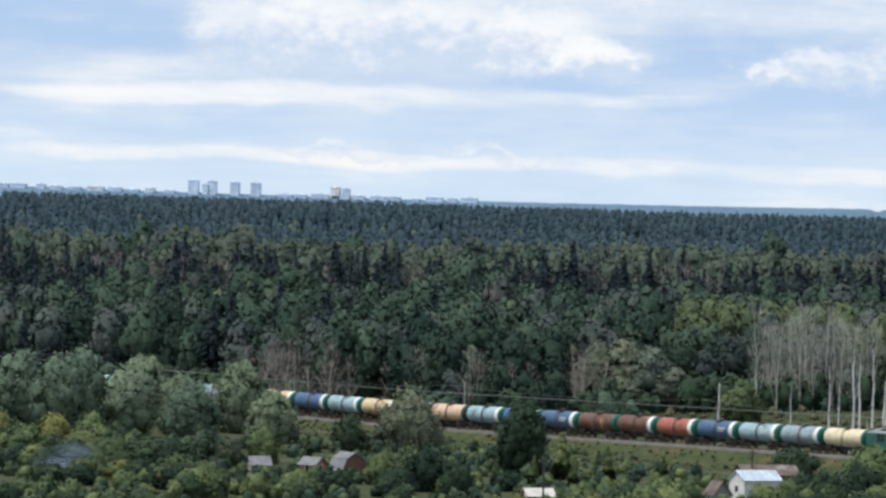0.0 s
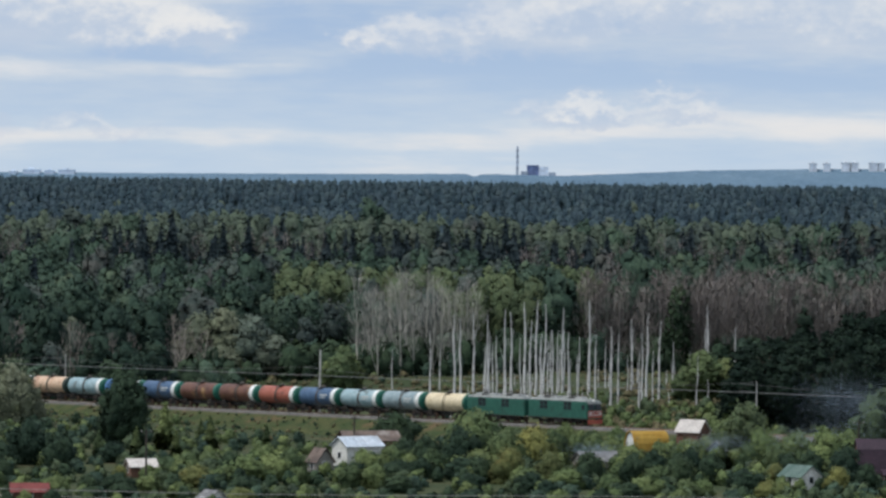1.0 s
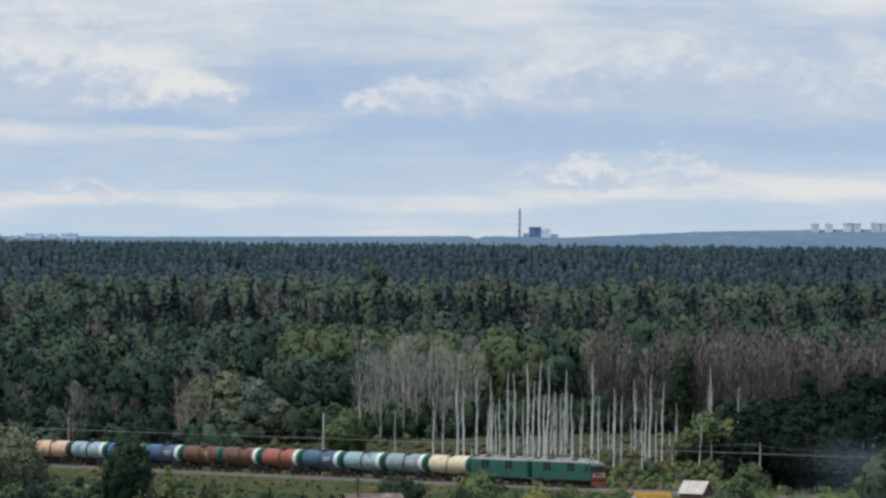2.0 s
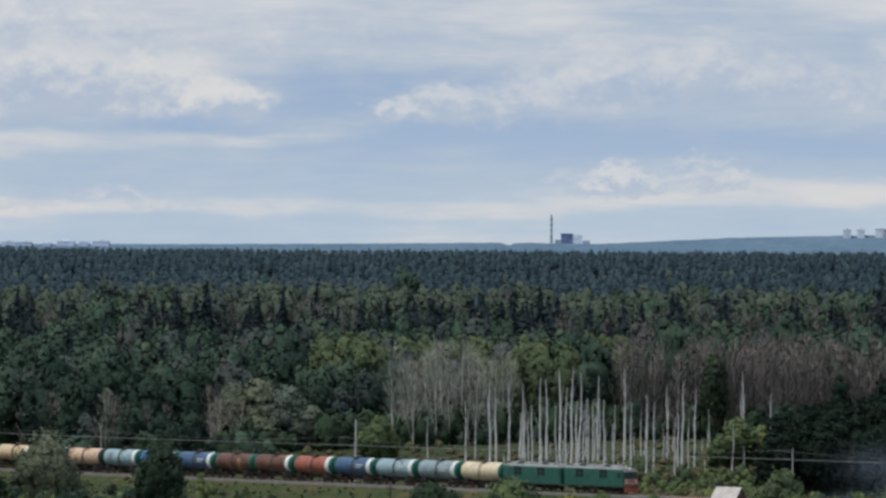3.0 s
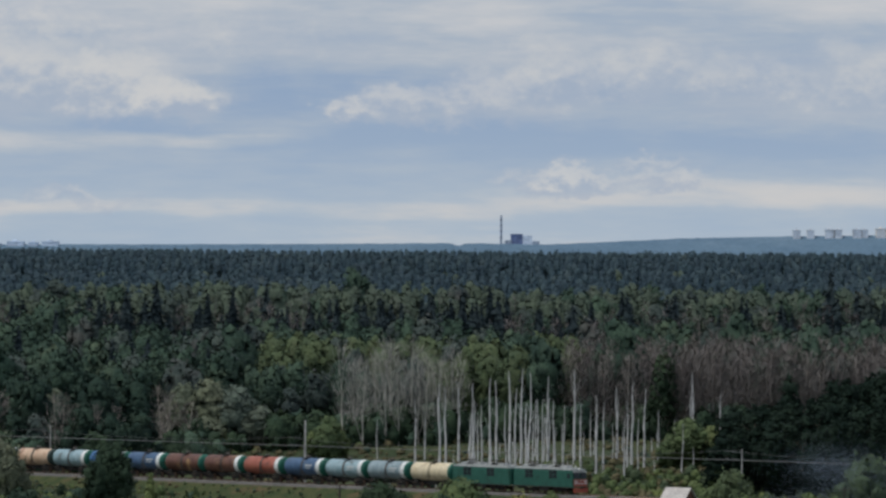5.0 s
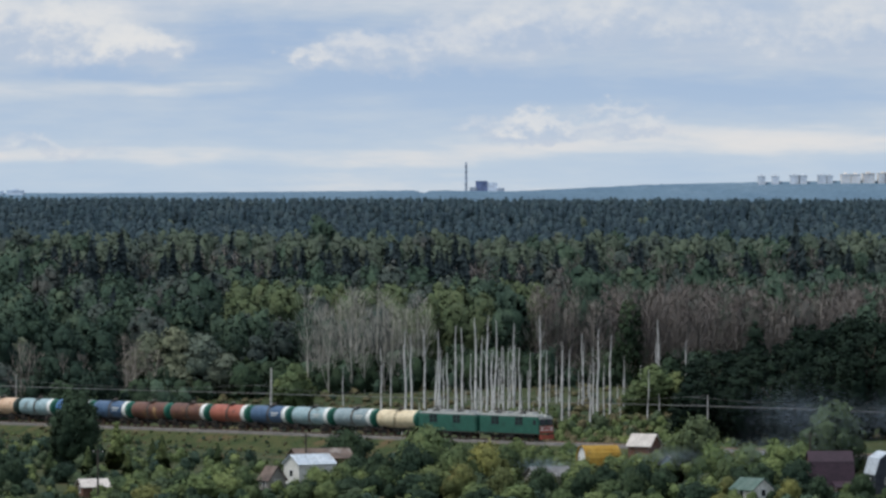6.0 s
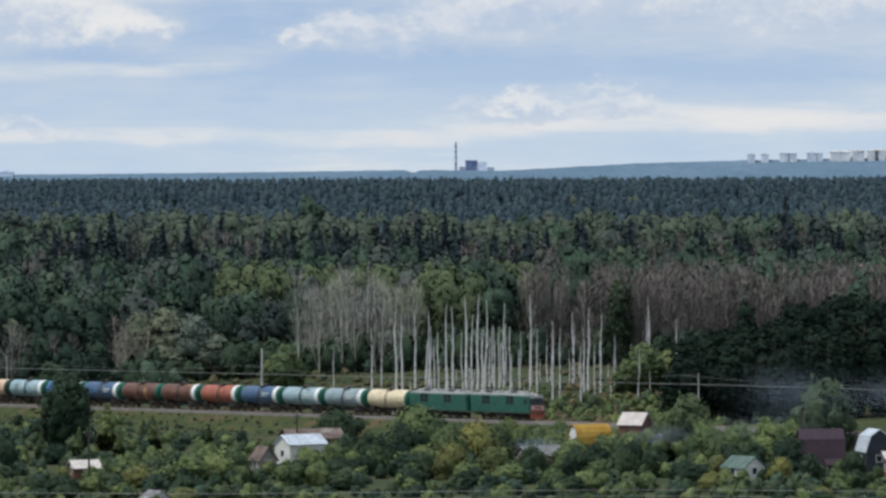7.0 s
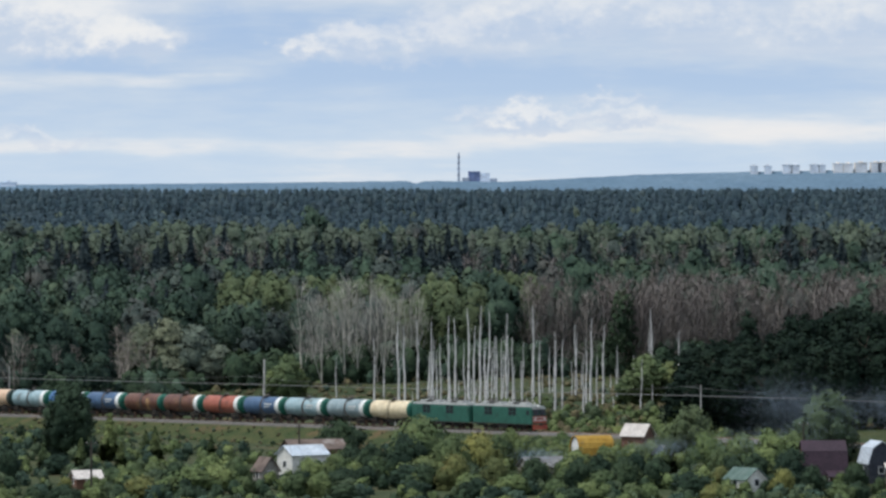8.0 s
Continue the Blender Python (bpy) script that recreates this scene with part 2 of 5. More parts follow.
# ---- mesh helpers ----
def mesh_of(name, v, f, mats, idx=None, smooth=False):
    me = bpy.data.meshes.new(name)
    me.from_pydata([tuple(p) for p in v], [], f)
    for m in mats:
        me.materials.append(m)
    if idx is not None:
        me.polygons.foreach_set("material_index", np.asarray(idx, dtype=np.int32))
    if smooth:
        me.polygons.foreach_set("use_smooth", np.ones(len(me.polygons), dtype=bool))
    me.update()
    return me


def crown_normals(v):
    """Normals of a whole crown, pointing out of its middle, so that its leaves shade as one soft body."""
    v = np.asarray(v, dtype=np.float32)
    lo, hi = v.min(axis=0), v.max(axis=0)
    mid = (lo + hi) / 2
    mid[2] = lo[2] + 0.58 * (hi[2] - lo[2])
    n = (v - mid) / np.maximum((hi - lo) / 2, 0.01) + np.array([0, 0, 0.08], dtype=np.float32)
    return n / np.maximum(np.linalg.norm(n, axis=1), 1e-6)[:, None]


def tri_mesh(name, v, t, mats, idx=None, normals=None):
    """A mesh of triangles from arrays."""
    v, t = np.asarray(v, dtype=np.float32), np.asarray(t, dtype=np.int32)
    me = bpy.data.meshes.new(name)
    me.vertices.add(len(v))
    me.vertices.foreach_set("co", v.ravel())
    me.loops.add(len(t) * 3)
    me.loops.foreach_set("vertex_index", t.ravel())
    me.polygons.add(len(t))
    me.polygons.foreach_set("loop_start", np.arange(0, len(t) * 3, 3, dtype=np.int32))
    for m in mats:
        me.materials.append(m)
    if idx is not None:
        me.polygons.foreach_set("material_index", np.asarray(idx, dtype=np.int32))
    me.polygons.foreach_set("use_smooth", np.ones(len(t), dtype=bool))
    me.update(calc_edges=True)
    if normals is not None:
        face = np.cross(v[t[:, 1]] - v[t[:, 0]], v[t[:, 2]] - v[t[:, 0]])
        face /= np.maximum(np.linalg.norm(face, axis=1), 1e-9)[:, None]
        face *= np.where(np.sum(face * normals[t[:, 0]], axis=1) < 0, -1.0, 1.0)[:, None]
        own = np.stack([sum(np.bincount(t[:, k], face[:, c], len(v)) for k in range(3)) for c in range(3)], axis=1)
        own /= np.maximum(np.linalg.norm(own, axis=1), 1e-6)[:, None]
        mixed = 0.45 * normals + 0.55 * own
        me.normals_split_custom_set_from_vertices(mixed / np.maximum(np.linalg.norm(mixed, axis=1), 1e-6)[:, None])
    return me


def part(name, bm, mat, parent, label="", smooth=False):
    """Links a bmesh or a mesh as one object under a thing."""
    if isinstance(bm, bpy.types.Mesh):
        me = bm
    else:
        me = bpy.data.meshes.new(name)
        bm.to_mesh(me)
        bm.free()
    if mat is not None and not me.materials:
        me.materials.append(mat)
    if smooth:
        me.polygons.foreach_set("use_smooth", np.ones(len(me.polygons), dtype=bool))
    ob = new(name, me)
    ob.parent = parent
    return tagged(ob, label)


def thing(name, label, category, m=None, group="", kind=""):
    ob = tagged(new(name), label, category, group, kind)
    if m is not None:
        ob.matrix_world = m
    return ob


def box(bm, x0, x1, y0, y1, z0, z1, m=None):
    """A box between the limits, added to bm."""
    made = bmesh.ops.create_cube(bm, size=1, matrix=Matrix.LocRotScale(((x0 + x1) / 2, (y0 + y1) / 2, (z0 + z1) / 2), None, (x1 - x0, y1 - y0, z1 - z0)))
    if m is not None:
        bmesh.ops.transform(bm, matrix=m, verts=made["verts"])
    return made["verts"]


def boxed(*spans, bevel=0.0):
    bm = bmesh.new()
    for s in spans:
        box(bm, *s)
    if bevel:
        bmesh.ops.bevel(bm, geom=bm.edges[:], offset=bevel, segments=1, affect="EDGES")
    return bm


def tube(bm, a, b, r0, r1=None, n=8, caps=True):
    """A tapered round bar from a to b."""
    a, b = Vector(a), Vector(b)
    q = (b - a).to_track_quat("Z", "Y").to_matrix().to_4x4()
    bmesh.ops.create_cone(bm, cap_ends=caps, segments=n, radius1=r0, radius2=r0 if r1 is None else r1, depth=(b - a).length,
                          matrix=Matrix.Translation((a + b) / 2) @ q)


def lathe(profile, n=24):
    """A body turned about the x axis from (x, radius) pairs."""
    bm = bmesh.new()
    rings = []
    for x, r in profile:
        rings.append([bm.verts.new((x, r * math.cos(2 * math.pi * i / n), r * math.sin(2 * math.pi * i / n))) for i in range(n)])
    for p, q in zip(rings, rings[1:]):
        for i in range(n):
            bm.faces.new((p[i], p[(i + 1) % n], q[(i + 1) % n], q[i]))
    bm.faces.new(rings[0][::-1])
    bm.faces.new(rings[-1])
    bmesh.ops.recalc_face_normals(bm, faces=bm.faces[:])
    return bm


# ---- the railway's line and the ground ----
RAIL_A = (19.4, 899.0)           # a point on the track
RAIL_U = (-0.610, 0.792)         # along it, away from the viewer
RAIL_N = (0.792, 0.610)          # across it, away from the viewer


def rail_z(s):
    return 4.0 - 0.0135 * min(max(s, -60), 180)


def on_rail(s, across=0.0, z=0.0):
    return (RAIL_A[0] + RAIL_U[0] * s + RAIL_N[0] * across, RAIL_A[1] + RAIL_U[1] * s + RAIL_N[1] * across, rail_z(s) + z)


def rail_sn(x, y):
    dx, dy = x - RAIL_A[0], y - RAIL_A[1]
    return dx * RAIL_U[0] + dy * RAIL_U[1], dx * RAIL_N[0] + dy * RAIL_N[1]


def plain_z(x, y):
    s, n = rail_sn(x, y)
    far = math.hypot(x, y)
    z = 0.0 if n < 0 else 6.4 * min(1.0, n / 105)
    if far > 1500 and n > 0:
        z += 15.2 * min(1.0, (far - 1500) / 2500) + (2.2 * min(1.0, (far - 2900) / 300) if far > 2900 else 0)
    z += 0.35 * noise.noise(Vector((x * 0.02, y * 0.02, 0)))
    return z


def ground_z(x, y):
    """The ground with the embankment on it."""
    s, n = rail_sn(x, y)
    z, top = plain_z(x, y), rail_z(s) - 0.55
    if abs(n) < 3.6:
        return max(z, top)
    return max(z, top - (abs(n) - 3.6) / 2.3)


def build_ground():
    near = [-6000, -2500, -800, -200, 200, 500, 650]
    rows = near + [700 + 5.0 * i for i in range(80)] + [1100 + 14 * i for i in range(30)] + [1520 + 60 * i for i in range(25)] + [3020 + 140 * i for i in range(14)] + [5200, 6500]
    cols = [-6000, -3000, -1500, -800, -450, -320] + [-260 + 4.0 * i for i in range(100)] + [145, 170, 220, 320, 500, 900, 1600, 3000, 6000]
    v = [(x, y, plain_z(x, y)) for y in rows for x in cols]
    w = len(cols)
    f = [(j * w + i, j * w + i + 1, (j + 1) * w + i + 1, (j + 1) * w + i) for j in range(len(rows) - 1) for i in range(w - 1)]
    ob = new("ground", mesh_of("ground", v, f, [M["grass"]], smooth=True))
    tagged(ob, "rough green meadow with brown dry patches", "ground", kind="structure")


build_ground()


def build_track():
    v, f = [], []
    steps = [-160 + 4 * i for i in range(190)]
    across = (-13, -10.5, -8, -6, -4.6, -3.6, 3.6, 4.6, 6, 8, 10.5, 13)
    for s in steps:
        for n in across:
            x, y, _ = on_rail(s, n)
            top = rail_z(s) - 0.55
            z = top - max(0.0, abs(n) - 3.6) / 2.3 + (0.16 * noise.noise(Vector((s * 0.25, n * 0.4, 1))) if abs(n) > 4 else 0)
            v.append((x, y, z))
    w = len(across)
    for j in range(len(steps) - 1):
        for i in range(w - 1):
            f.append((w * j + i, w * j + i + 1, w * j + w + i + 1, w * j + w + i))
    ob = new("embankment", mesh_of("embankment", v, f, [M["slope"]], smooth=True))
    tagged(ob, "railway embankment with rough brownish green grass", "embankment", kind="structure")
    # ballast bed: a long trapezium on the embankment
    v, f = [], []
    steps = [-90 + 10 * i for i in range(60)]
    for s in steps:
        for n, z in ((-3.3, -0.62), (-2.1, -0.18), (2.1, -0.18), (3.3, -0.62)):
            v.append(on_rail(s, n, z))
    for j in range(len(steps) - 1):
        for i in range(3):
            f.append((4 * j + i, 4 * j + i + 1, 4 * j + i + 5, 4 * j + i + 4))
    bed = thing("railway_track", "railway track on pale grey ballast", "railway track", kind="structure")
    part("ballast", mesh_of("ballast", v, f, [M["ballast"]]), None, bed, "pale grey crushed stone")
    for n in (-0.76, 0.76):
        bm = bmesh.new()
        for a, b in zip(steps, steps[1:]):
            tube(bm, on_rail(a, n, -0.07), on_rail(b, n, -0.07), 0.07, n=4)
        part("rail", bm, M["rail"], bed, "rusty steel rail")
    # sleepers
    bm = bmesh.new()
    box(bm, -0.13, 0.13, -1.35, 1.35, -0.27, -0.13)
    me = bpy.data.meshes.new("sleeper")
    bm.to_mesh(me)
    bm.free()
    me.materials.append(M["concrete"])
    turn = math.atan2(RAIL_U[1], RAIL_U[0])
    for i in range(260):
        ob = new("sleeper", me)
        ob.parent = bed
        ob.matrix_local = Matrix.Translation(on_rail(-50 + i * 0.9)) @ Matrix.Rotation(turn, 4, "Z")


build_track()


# ---- trees: templates as arrays, used single or joined to woods ----
def leaf_cards(rng, centres, radii, count, size, squash=1.15, shape=0.45):
    """Small leaf sprays on the skin of soft clumps, turned outwards with some disorder. """
    pick = rng.choice(len(centres), count, p=np.asarray(radii) ** 2 / np.sum(np.asarray(radii) ** 2))
    d = rng.normal(size=(count, 3))
    d[:, 2] += 0.25
    d /= np.linalg.norm(d, axis=1)[:, None]
    rad = np.asarray(radii)[pick] * (0.8 + 0.5 * rng.random(count))
    c = np.asarray(centres)[pick] + d * rad[:, None] * np.array([1, 1, squash])
    nrm = d + rng.normal(size=(count, 3)) * shape
    nrm /= np.linalg.norm(nrm, axis=1)[:, None]
    a = np.cross(nrm, rng.normal(size=(count, 3)))
    a /= np.linalg.norm(a, axis=1)[:, None]
    b = np.cross(nrm, a)
    s = size * (0.6 + 0.8 * rng.random(count))[:, None]
    v = np.stack([c - a * s, c + a * s * 0.8 - b * s * 0.75, c + a * s * 0.7 + b * s * 0.85], axis=1).reshape(-1, 3)
    return v, np.arange(count * 3).reshape(-1, 3)


ICO_V = np.array([(0, 0, 1)] + [(0.894 * math.cos(a), 0.894 * math.sin(a), 0.447) for a in [2 * math.pi * i / 5 for i in range(5)]]
                 + [(0.894 * math.cos(a), 0.894 * math.sin(a), -0.447) for a in [2 * math.pi * (i + 0.5) / 5 for i in range(5)]] + [(0, 0, -1)])
ICO_T = np.array([(0, 1 + i, 1 + (i + 1) % 5) for i in range(5)] + [(1 + i, 6 + i, 1 + (i + 1) % 5) for i in range(5)]
                 + [(1 + (i + 1) % 5, 6 + i, 6 + (i + 1) % 5) for i in range(5)] + [(11, 6 + (i + 1) % 5, 6 + i) for i in range(5)])


def cores(rng, cs, rs, squash=1.15, fill=0.88):
    """The dense inside of each leaf clump: a small uneven lump."""
    vs, ts = [], []
    for i, (c, r) in enumerate(zip(cs, rs)):
        q = ICO_V * (r * fill * (0.86 + 0.26 * rng.random((12, 1)))) * np.array([1, 1, squash])
        vs.append(q + c)
        ts.append(ICO_T + 12 * i)
    return np.concatenate(vs), np.concatenate(ts)


def both(a, b):
    return np.concatenate([a[0], b[0]]), np.concatenate([a[1], b[1] + len(a[0])])


def twig_sprays(rng, height, width, count, low=0.15, size=0.9, thick=0.05):
    """Thin upswept twigs filling a leafless crown."""
    h = height * (low + (1 - low) * rng.random(count))
    f = np.sin(np.clip((h / height - low) / (1 - low), 0.05, 1) * math.pi * 0.85 + 0.3)
    a = rng.random(count) * 2 * math.pi
    r = width * f * np.sqrt(rng.random(count))
    c = np.stack([np.cos(a) * r, np.sin(a) * r, h], 1)
    d = np.stack([np.cos(a) * 0.5, np.sin(a) * 0.5, np.ones(count)], 1) + rng.normal(size=(count, 3)) * 0.25
    s = size * (0.6 + 0.8 * rng.random(count))[:, None]
    side = np.cross(d, rng.normal(size=(count, 3)))
    side /= np.linalg.norm(side, axis=1)[:, None]
    v = np.stack([c - side * thick, c + side * thick, c + d * s], 1).reshape(-1, 3)
    return v, np.arange(count * 3).reshape(-1, 3)


def bars(segments, sides=4):
    """Tapered bars from (a, b, ra, rb); joined arrays."""
    vs, ts = [], []
    for a, b, ra, rb in segments:
        a, b = np.asarray(a, float), np.asarray(b, float)
        d = b - a
        d /= np.linalg.norm(d) + 1e-9
        u = np.cross(d, (0.3, 0.9, 0.2))
        u /= np.linalg.norm(u) + 1e-9
        w = np.cross(d, u)
        o = len(vs) * 2 * sides
        ang = [2 * math.pi * i / sides for i in range(sides)]
        vs.append(np.array([a + ra * (math.cos(q) * u + math.sin(q) * w) for q in ang] + [b + rb * (math.cos(q) * u + math.sin(q) * w) for q in ang]))
        for i in range(sides):
            j = (i + 1) % sides
            ts += [(o + i, o + j, o + sides + j), (o + i, o + sides + j, o + sides + i)]
    return np.concatenate(vs), np.array(ts)


def limbs(rng, height, radius, n, lean=0.5, start=0.3, reach=0.35, sides=4, twigs=0, kink=0.03, up=0.6):
    """Segments of a trunk with limbs (and twigs)."""
    segs, pts = [], [np.zeros(3)]
    steps = 5
    for i in range(steps):
        pts.append(pts[-1] + np.array([rng.normal() * kink * height / steps * 2, rng.normal() * kink * height / steps * 2, height / steps]))
    rad = lambda h: radius * (1 - 0.82 * min(1.0, h / height))
    for p, q in zip(pts, pts[1:]):
        segs.append((p, q, rad(p[2]), rad(q[2])))
    for i in range(n):
        h = height * (start + (0.95 - start) * (i + rng.random()) / n)
        k = min(steps - 1, int(h / height * steps))
        p = pts[k] + (pts[k + 1] - pts[k]) * (h / height * steps - k)
        a = rng.random() * 2 * math.pi
        ln = reach * height * (1.15 - 0.75 * h / height) * (0.6 + 0.6 * rng.random())
        dirv = np.array([math.cos(a) * lean, math.sin(a) * lean, up])
        dirv /= np.linalg.norm(dirv)
        mid = p + dirv * ln * 0.5
        end = mid + (dirv + np.array([0, 0, 0.35])) * ln * 0.5
        r = rad(h) * 0.45
        segs += [(p, mid, r, r * 0.65), (mid, end, r * 0.65, r * 0.2)]
        for _ in range(twigs):
            f = 0.3 + 0.7 * rng.random()
            q = p + (end - p) * f
            dv = dirv + rng.normal(size=3) * 0.6
            dv[2] = abs(dv[2])
            segs.append((q, q + dv * ln * 0.35, r * 0.3, r * 0.12))
    return segs


def crown_blobs(rng, height, width, low=0.25, n=14, lump=0.28):
    """Centres and sizes of a crown's leaf clumps: first the dense middle, then lumps all over its skin."""
    def girth(f):
        return math.sin(math.pi * (0.14 + 0.81 * f)) ** 0.8
    bottom, tall = height * low, height * (1 - low)
    cs, rs = [], []
    mids = max(3, int(tall / (width * 1.1)) + 1)
    lean = rng.normal(size=2) * width * 0.1
    for i in range(mids):
        f = (i + 0.5) / mids
        r = min(width * 0.8 * girth(f), tall * 0.5)
        cs.append(np.array([lean[0] * f, lean[1] * f, bottom + tall * f * 0.92]))
        rs.append(max(r, tall / mids * 0.55))
    for i in range(n):
        f = 0.06 + 0.94 * (i + rng.random()) / n
        a = rng.random() * 2 * math.pi
        r = width * lump * (0.65 + 0.7 * rng.random()) * (1.15 - 0.4 * f)
        k = width * girth(min(1.0, f)) * (0.55 + 0.3 * rng.random())
        cs.append(np.array([math.cos(a) * k + lean[0] * f, math.sin(a) * k + lean[1] * f, bottom + tall * f - r * 0.5]))
        rs.append(r)
    return np.array(cs), np.array(rs)


def broadleaf(seed, height=18, width=4.5, leaves=500, size=0.6, low=0.25, n=14, sides=4, lump=0.28, core=99):
    rng = np.random.default_rng(seed)
    wood = bars(limbs(rng, height * 0.85, height * 0.014 + 0.06, 6, 0.7, 0.3, 0.28, sides), sides)
    cs, rs = crown_blobs(rng, height, width, low, n, lump)
    return wood, both(cores(rng, cs[:core], rs[:core]), leaf_cards(rng, cs, rs, leaves, size))


def conifer(seed, height=20, width=2.8, leaves=450, size=0.7, low=0.12):
    """Spruce: drooping sprays in whorls that widen downwards."""
    rng = np.random.default_rng(seed)
    wood = bars([((0, 0, 0), (0, 0, height * 0.98), 0.2, 0.02)], 4)
    h = height * (low + (1 - low) * rng.random(leaves) ** 1.25)
    whorl = height * 0.045
    h = h - (h % whorl) * 0.5
    f = 1 - (h - low * height) / (height * (1 - low))
    a = rng.random(leaves) * 2 * math.pi
    lobes = 1 + 0.25 * np.sin(a * 5 + h * 3)
    rad = width * (f ** 0.85) * lobes * (0.35 + 0.65 * rng.random(leaves) ** 0.5) + 0.08
    out = np.stack([np.cos(a), np.sin(a), np.zeros(leaves)], 1)
    side = np.stack([-np.sin(a), np.cos(a), np.zeros(leaves)], 1)
    c = out * rad[:, None]
    c[:, 2] = h - rad * 0.35
    s = size * (0.5 + 0.7 * f + 0.3 * rng.random(leaves))[:, None]
    tip = c + (out * 1.0 + np.array([0, 0, -0.45])) * s
    back = c - (out * 0.9 + np.array([0, 0, -0.5])) * s
    tilt = rng.normal(size=(leaves, 1)) * 0.3
    v = np.stack([back, c - side * s * 0.55 + tilt * s * [0, 0, 1], tip, c + side * s * 0.55 - tilt * s * [0, 0, 1]], 1).reshape(-1, 3)
    base = np.arange(leaves)[:, None] * 4
    sides, levels = 7, 6
    cv, ct = [], []
    for i in range(levels):
        z0 = height * (low + (1 - low) * i / levels)
        r0 = width * 0.8 * (1 - i / levels) ** 0.85
        o = len(cv)
        cv += [(r0 * math.cos(2 * math.pi * j / sides + i), r0 * math.sin(2 * math.pi * j / sides + i), z0 - 0.1 * r0) for j in range(sides)]
        cv.append((0, 0, z0 + height * (1 - low) / levels * 1.9 if i < levels - 1 else height))
        ct += [(o + j, o + (j + 1) % sides, o + sides) for j in range(sides)]
    return wood, both((np.array(cv), np.array(ct)), (v, np.concatenate([base + [0, 1, 2], base + [0, 2, 3]])))


def bare(seed, height=15, n=12, reach=0.3, lean=0.5, twigs=4, radius=0.14, start=0.25, up=0.9):
    rng = np.random.default_rng(seed)
    return bars(limbs(rng, height, radius, n, lean, start, reach, 3, twigs, 0.03, up), 3)


def woods(name, label, places, templates, mats):
    """Joins many trees into one mesh. places: x, y, z, scale, turn, template."""
    vs, ts, ids, ns, o = [], [], [], [], 0
    outward = [[crown_normals(pv) for pv, pt, mi in t] for t in templates]
    for x, y, z, sc, tall, turn, k in places:
        ca, sa = math.cos(turn), math.sin(turn)
        for (pv, pt, mi), pn in zip(templates[k], outward[k]):
            q = pv * sc
            ns.append(np.stack([pn[:, 0] * ca - pn[:, 1] * sa, pn[:, 0] * sa + pn[:, 1] * ca, pn[:, 2]], axis=1))
            w = np.empty_like(q)
            w[:, 0] = q[:, 0] * ca - q[:, 1] * sa + x
            w[:, 1] = q[:, 0] * sa + q[:, 1] * ca + y
            w[:, 2] = q[:, 2] * tall + z
            vs.append(w)
            ts.append(pt + o)
            ids.append(np.full(len(pt), mi, np.int32))
            o += len(w)
    ob = new(name, tri_mesh(name, np.concatenate(vs), np.concatenate(ts), mats, np.concatenate(ids), np.concatenate(ns)))
    return tagged(ob, label, "forest", kind="stuff")


def joined(wood, leaves, wm, lm):
    return [(wood[0], wood[1], wm), (leaves[0], leaves[1], lm)]


# ---- the forest behind the line ----
WM = [M["bark"], M["leaf_forest"], M["needle"], M["leaf_light"], M["dead_rust"], M["leaf_grey"], M["leaf_dusk"], M["leaf_deep"], M["leaf_far_light"]]
T_BROAD = [joined(*broadleaf(10 + i, 17 + i % 4, (4.2, 5.4, 4.6, 5.8, 5.0)[i], 520, 0.5, 0.2, 18, lump=0.24), 0, (1, 6, 1, 1, 6)[i]) for i in range(5)]
T_FIR = [joined(*conifer(20 + i, 18.5, 3.3 + 0.6 * (i % 2), 240, 0.8), 0, 2) for i in range(4)]
T_LIGHT = [joined(*broadleaf(30 + i, 17, 4.8, 420, 0.52, 0.05, 12), 0, 3) for i in range(3)]
T_DEAD = [[(*bare(40 + i, 17, 7, 0.2, 0.45, 1, 0.13, 0.15, 0.9), 4), (*twig_sprays(np.random.default_rng(45 + i), 17, 2.6, 190, 0.15, 1.1, 0.06), 4)] for i in range(4)]
T_GREY = [joined(*broadleaf(50 + i, 14, 4.8, 420, 0.5, 0.05, 12), 0, 5) for i in range(2)]
NEAR = T_BROAD + T_FIR + T_LIGHT + T_DEAD + T_GREY
B, FI, LI, DE, GR, PA, DK = (0, 5), (5, 4), (9, 3), (12, 4), (16, 2), (18, 2), (20, 2)
NEAR = NEAR + [joined(*broadleaf(55 + i, 17, 4.6, 320, 0.58, 0.05, 10), 0, 8) for i in range(2)]
NEAR = NEAR + [joined(*broadleaf(57 + i, 17, 5.0, 520, 0.5, 0.15, 18, lump=0.24), 0, 7) for i in range(2)]


def pick(rng, kind):
    return kind[0] + int(rng.integers(kind[1]))


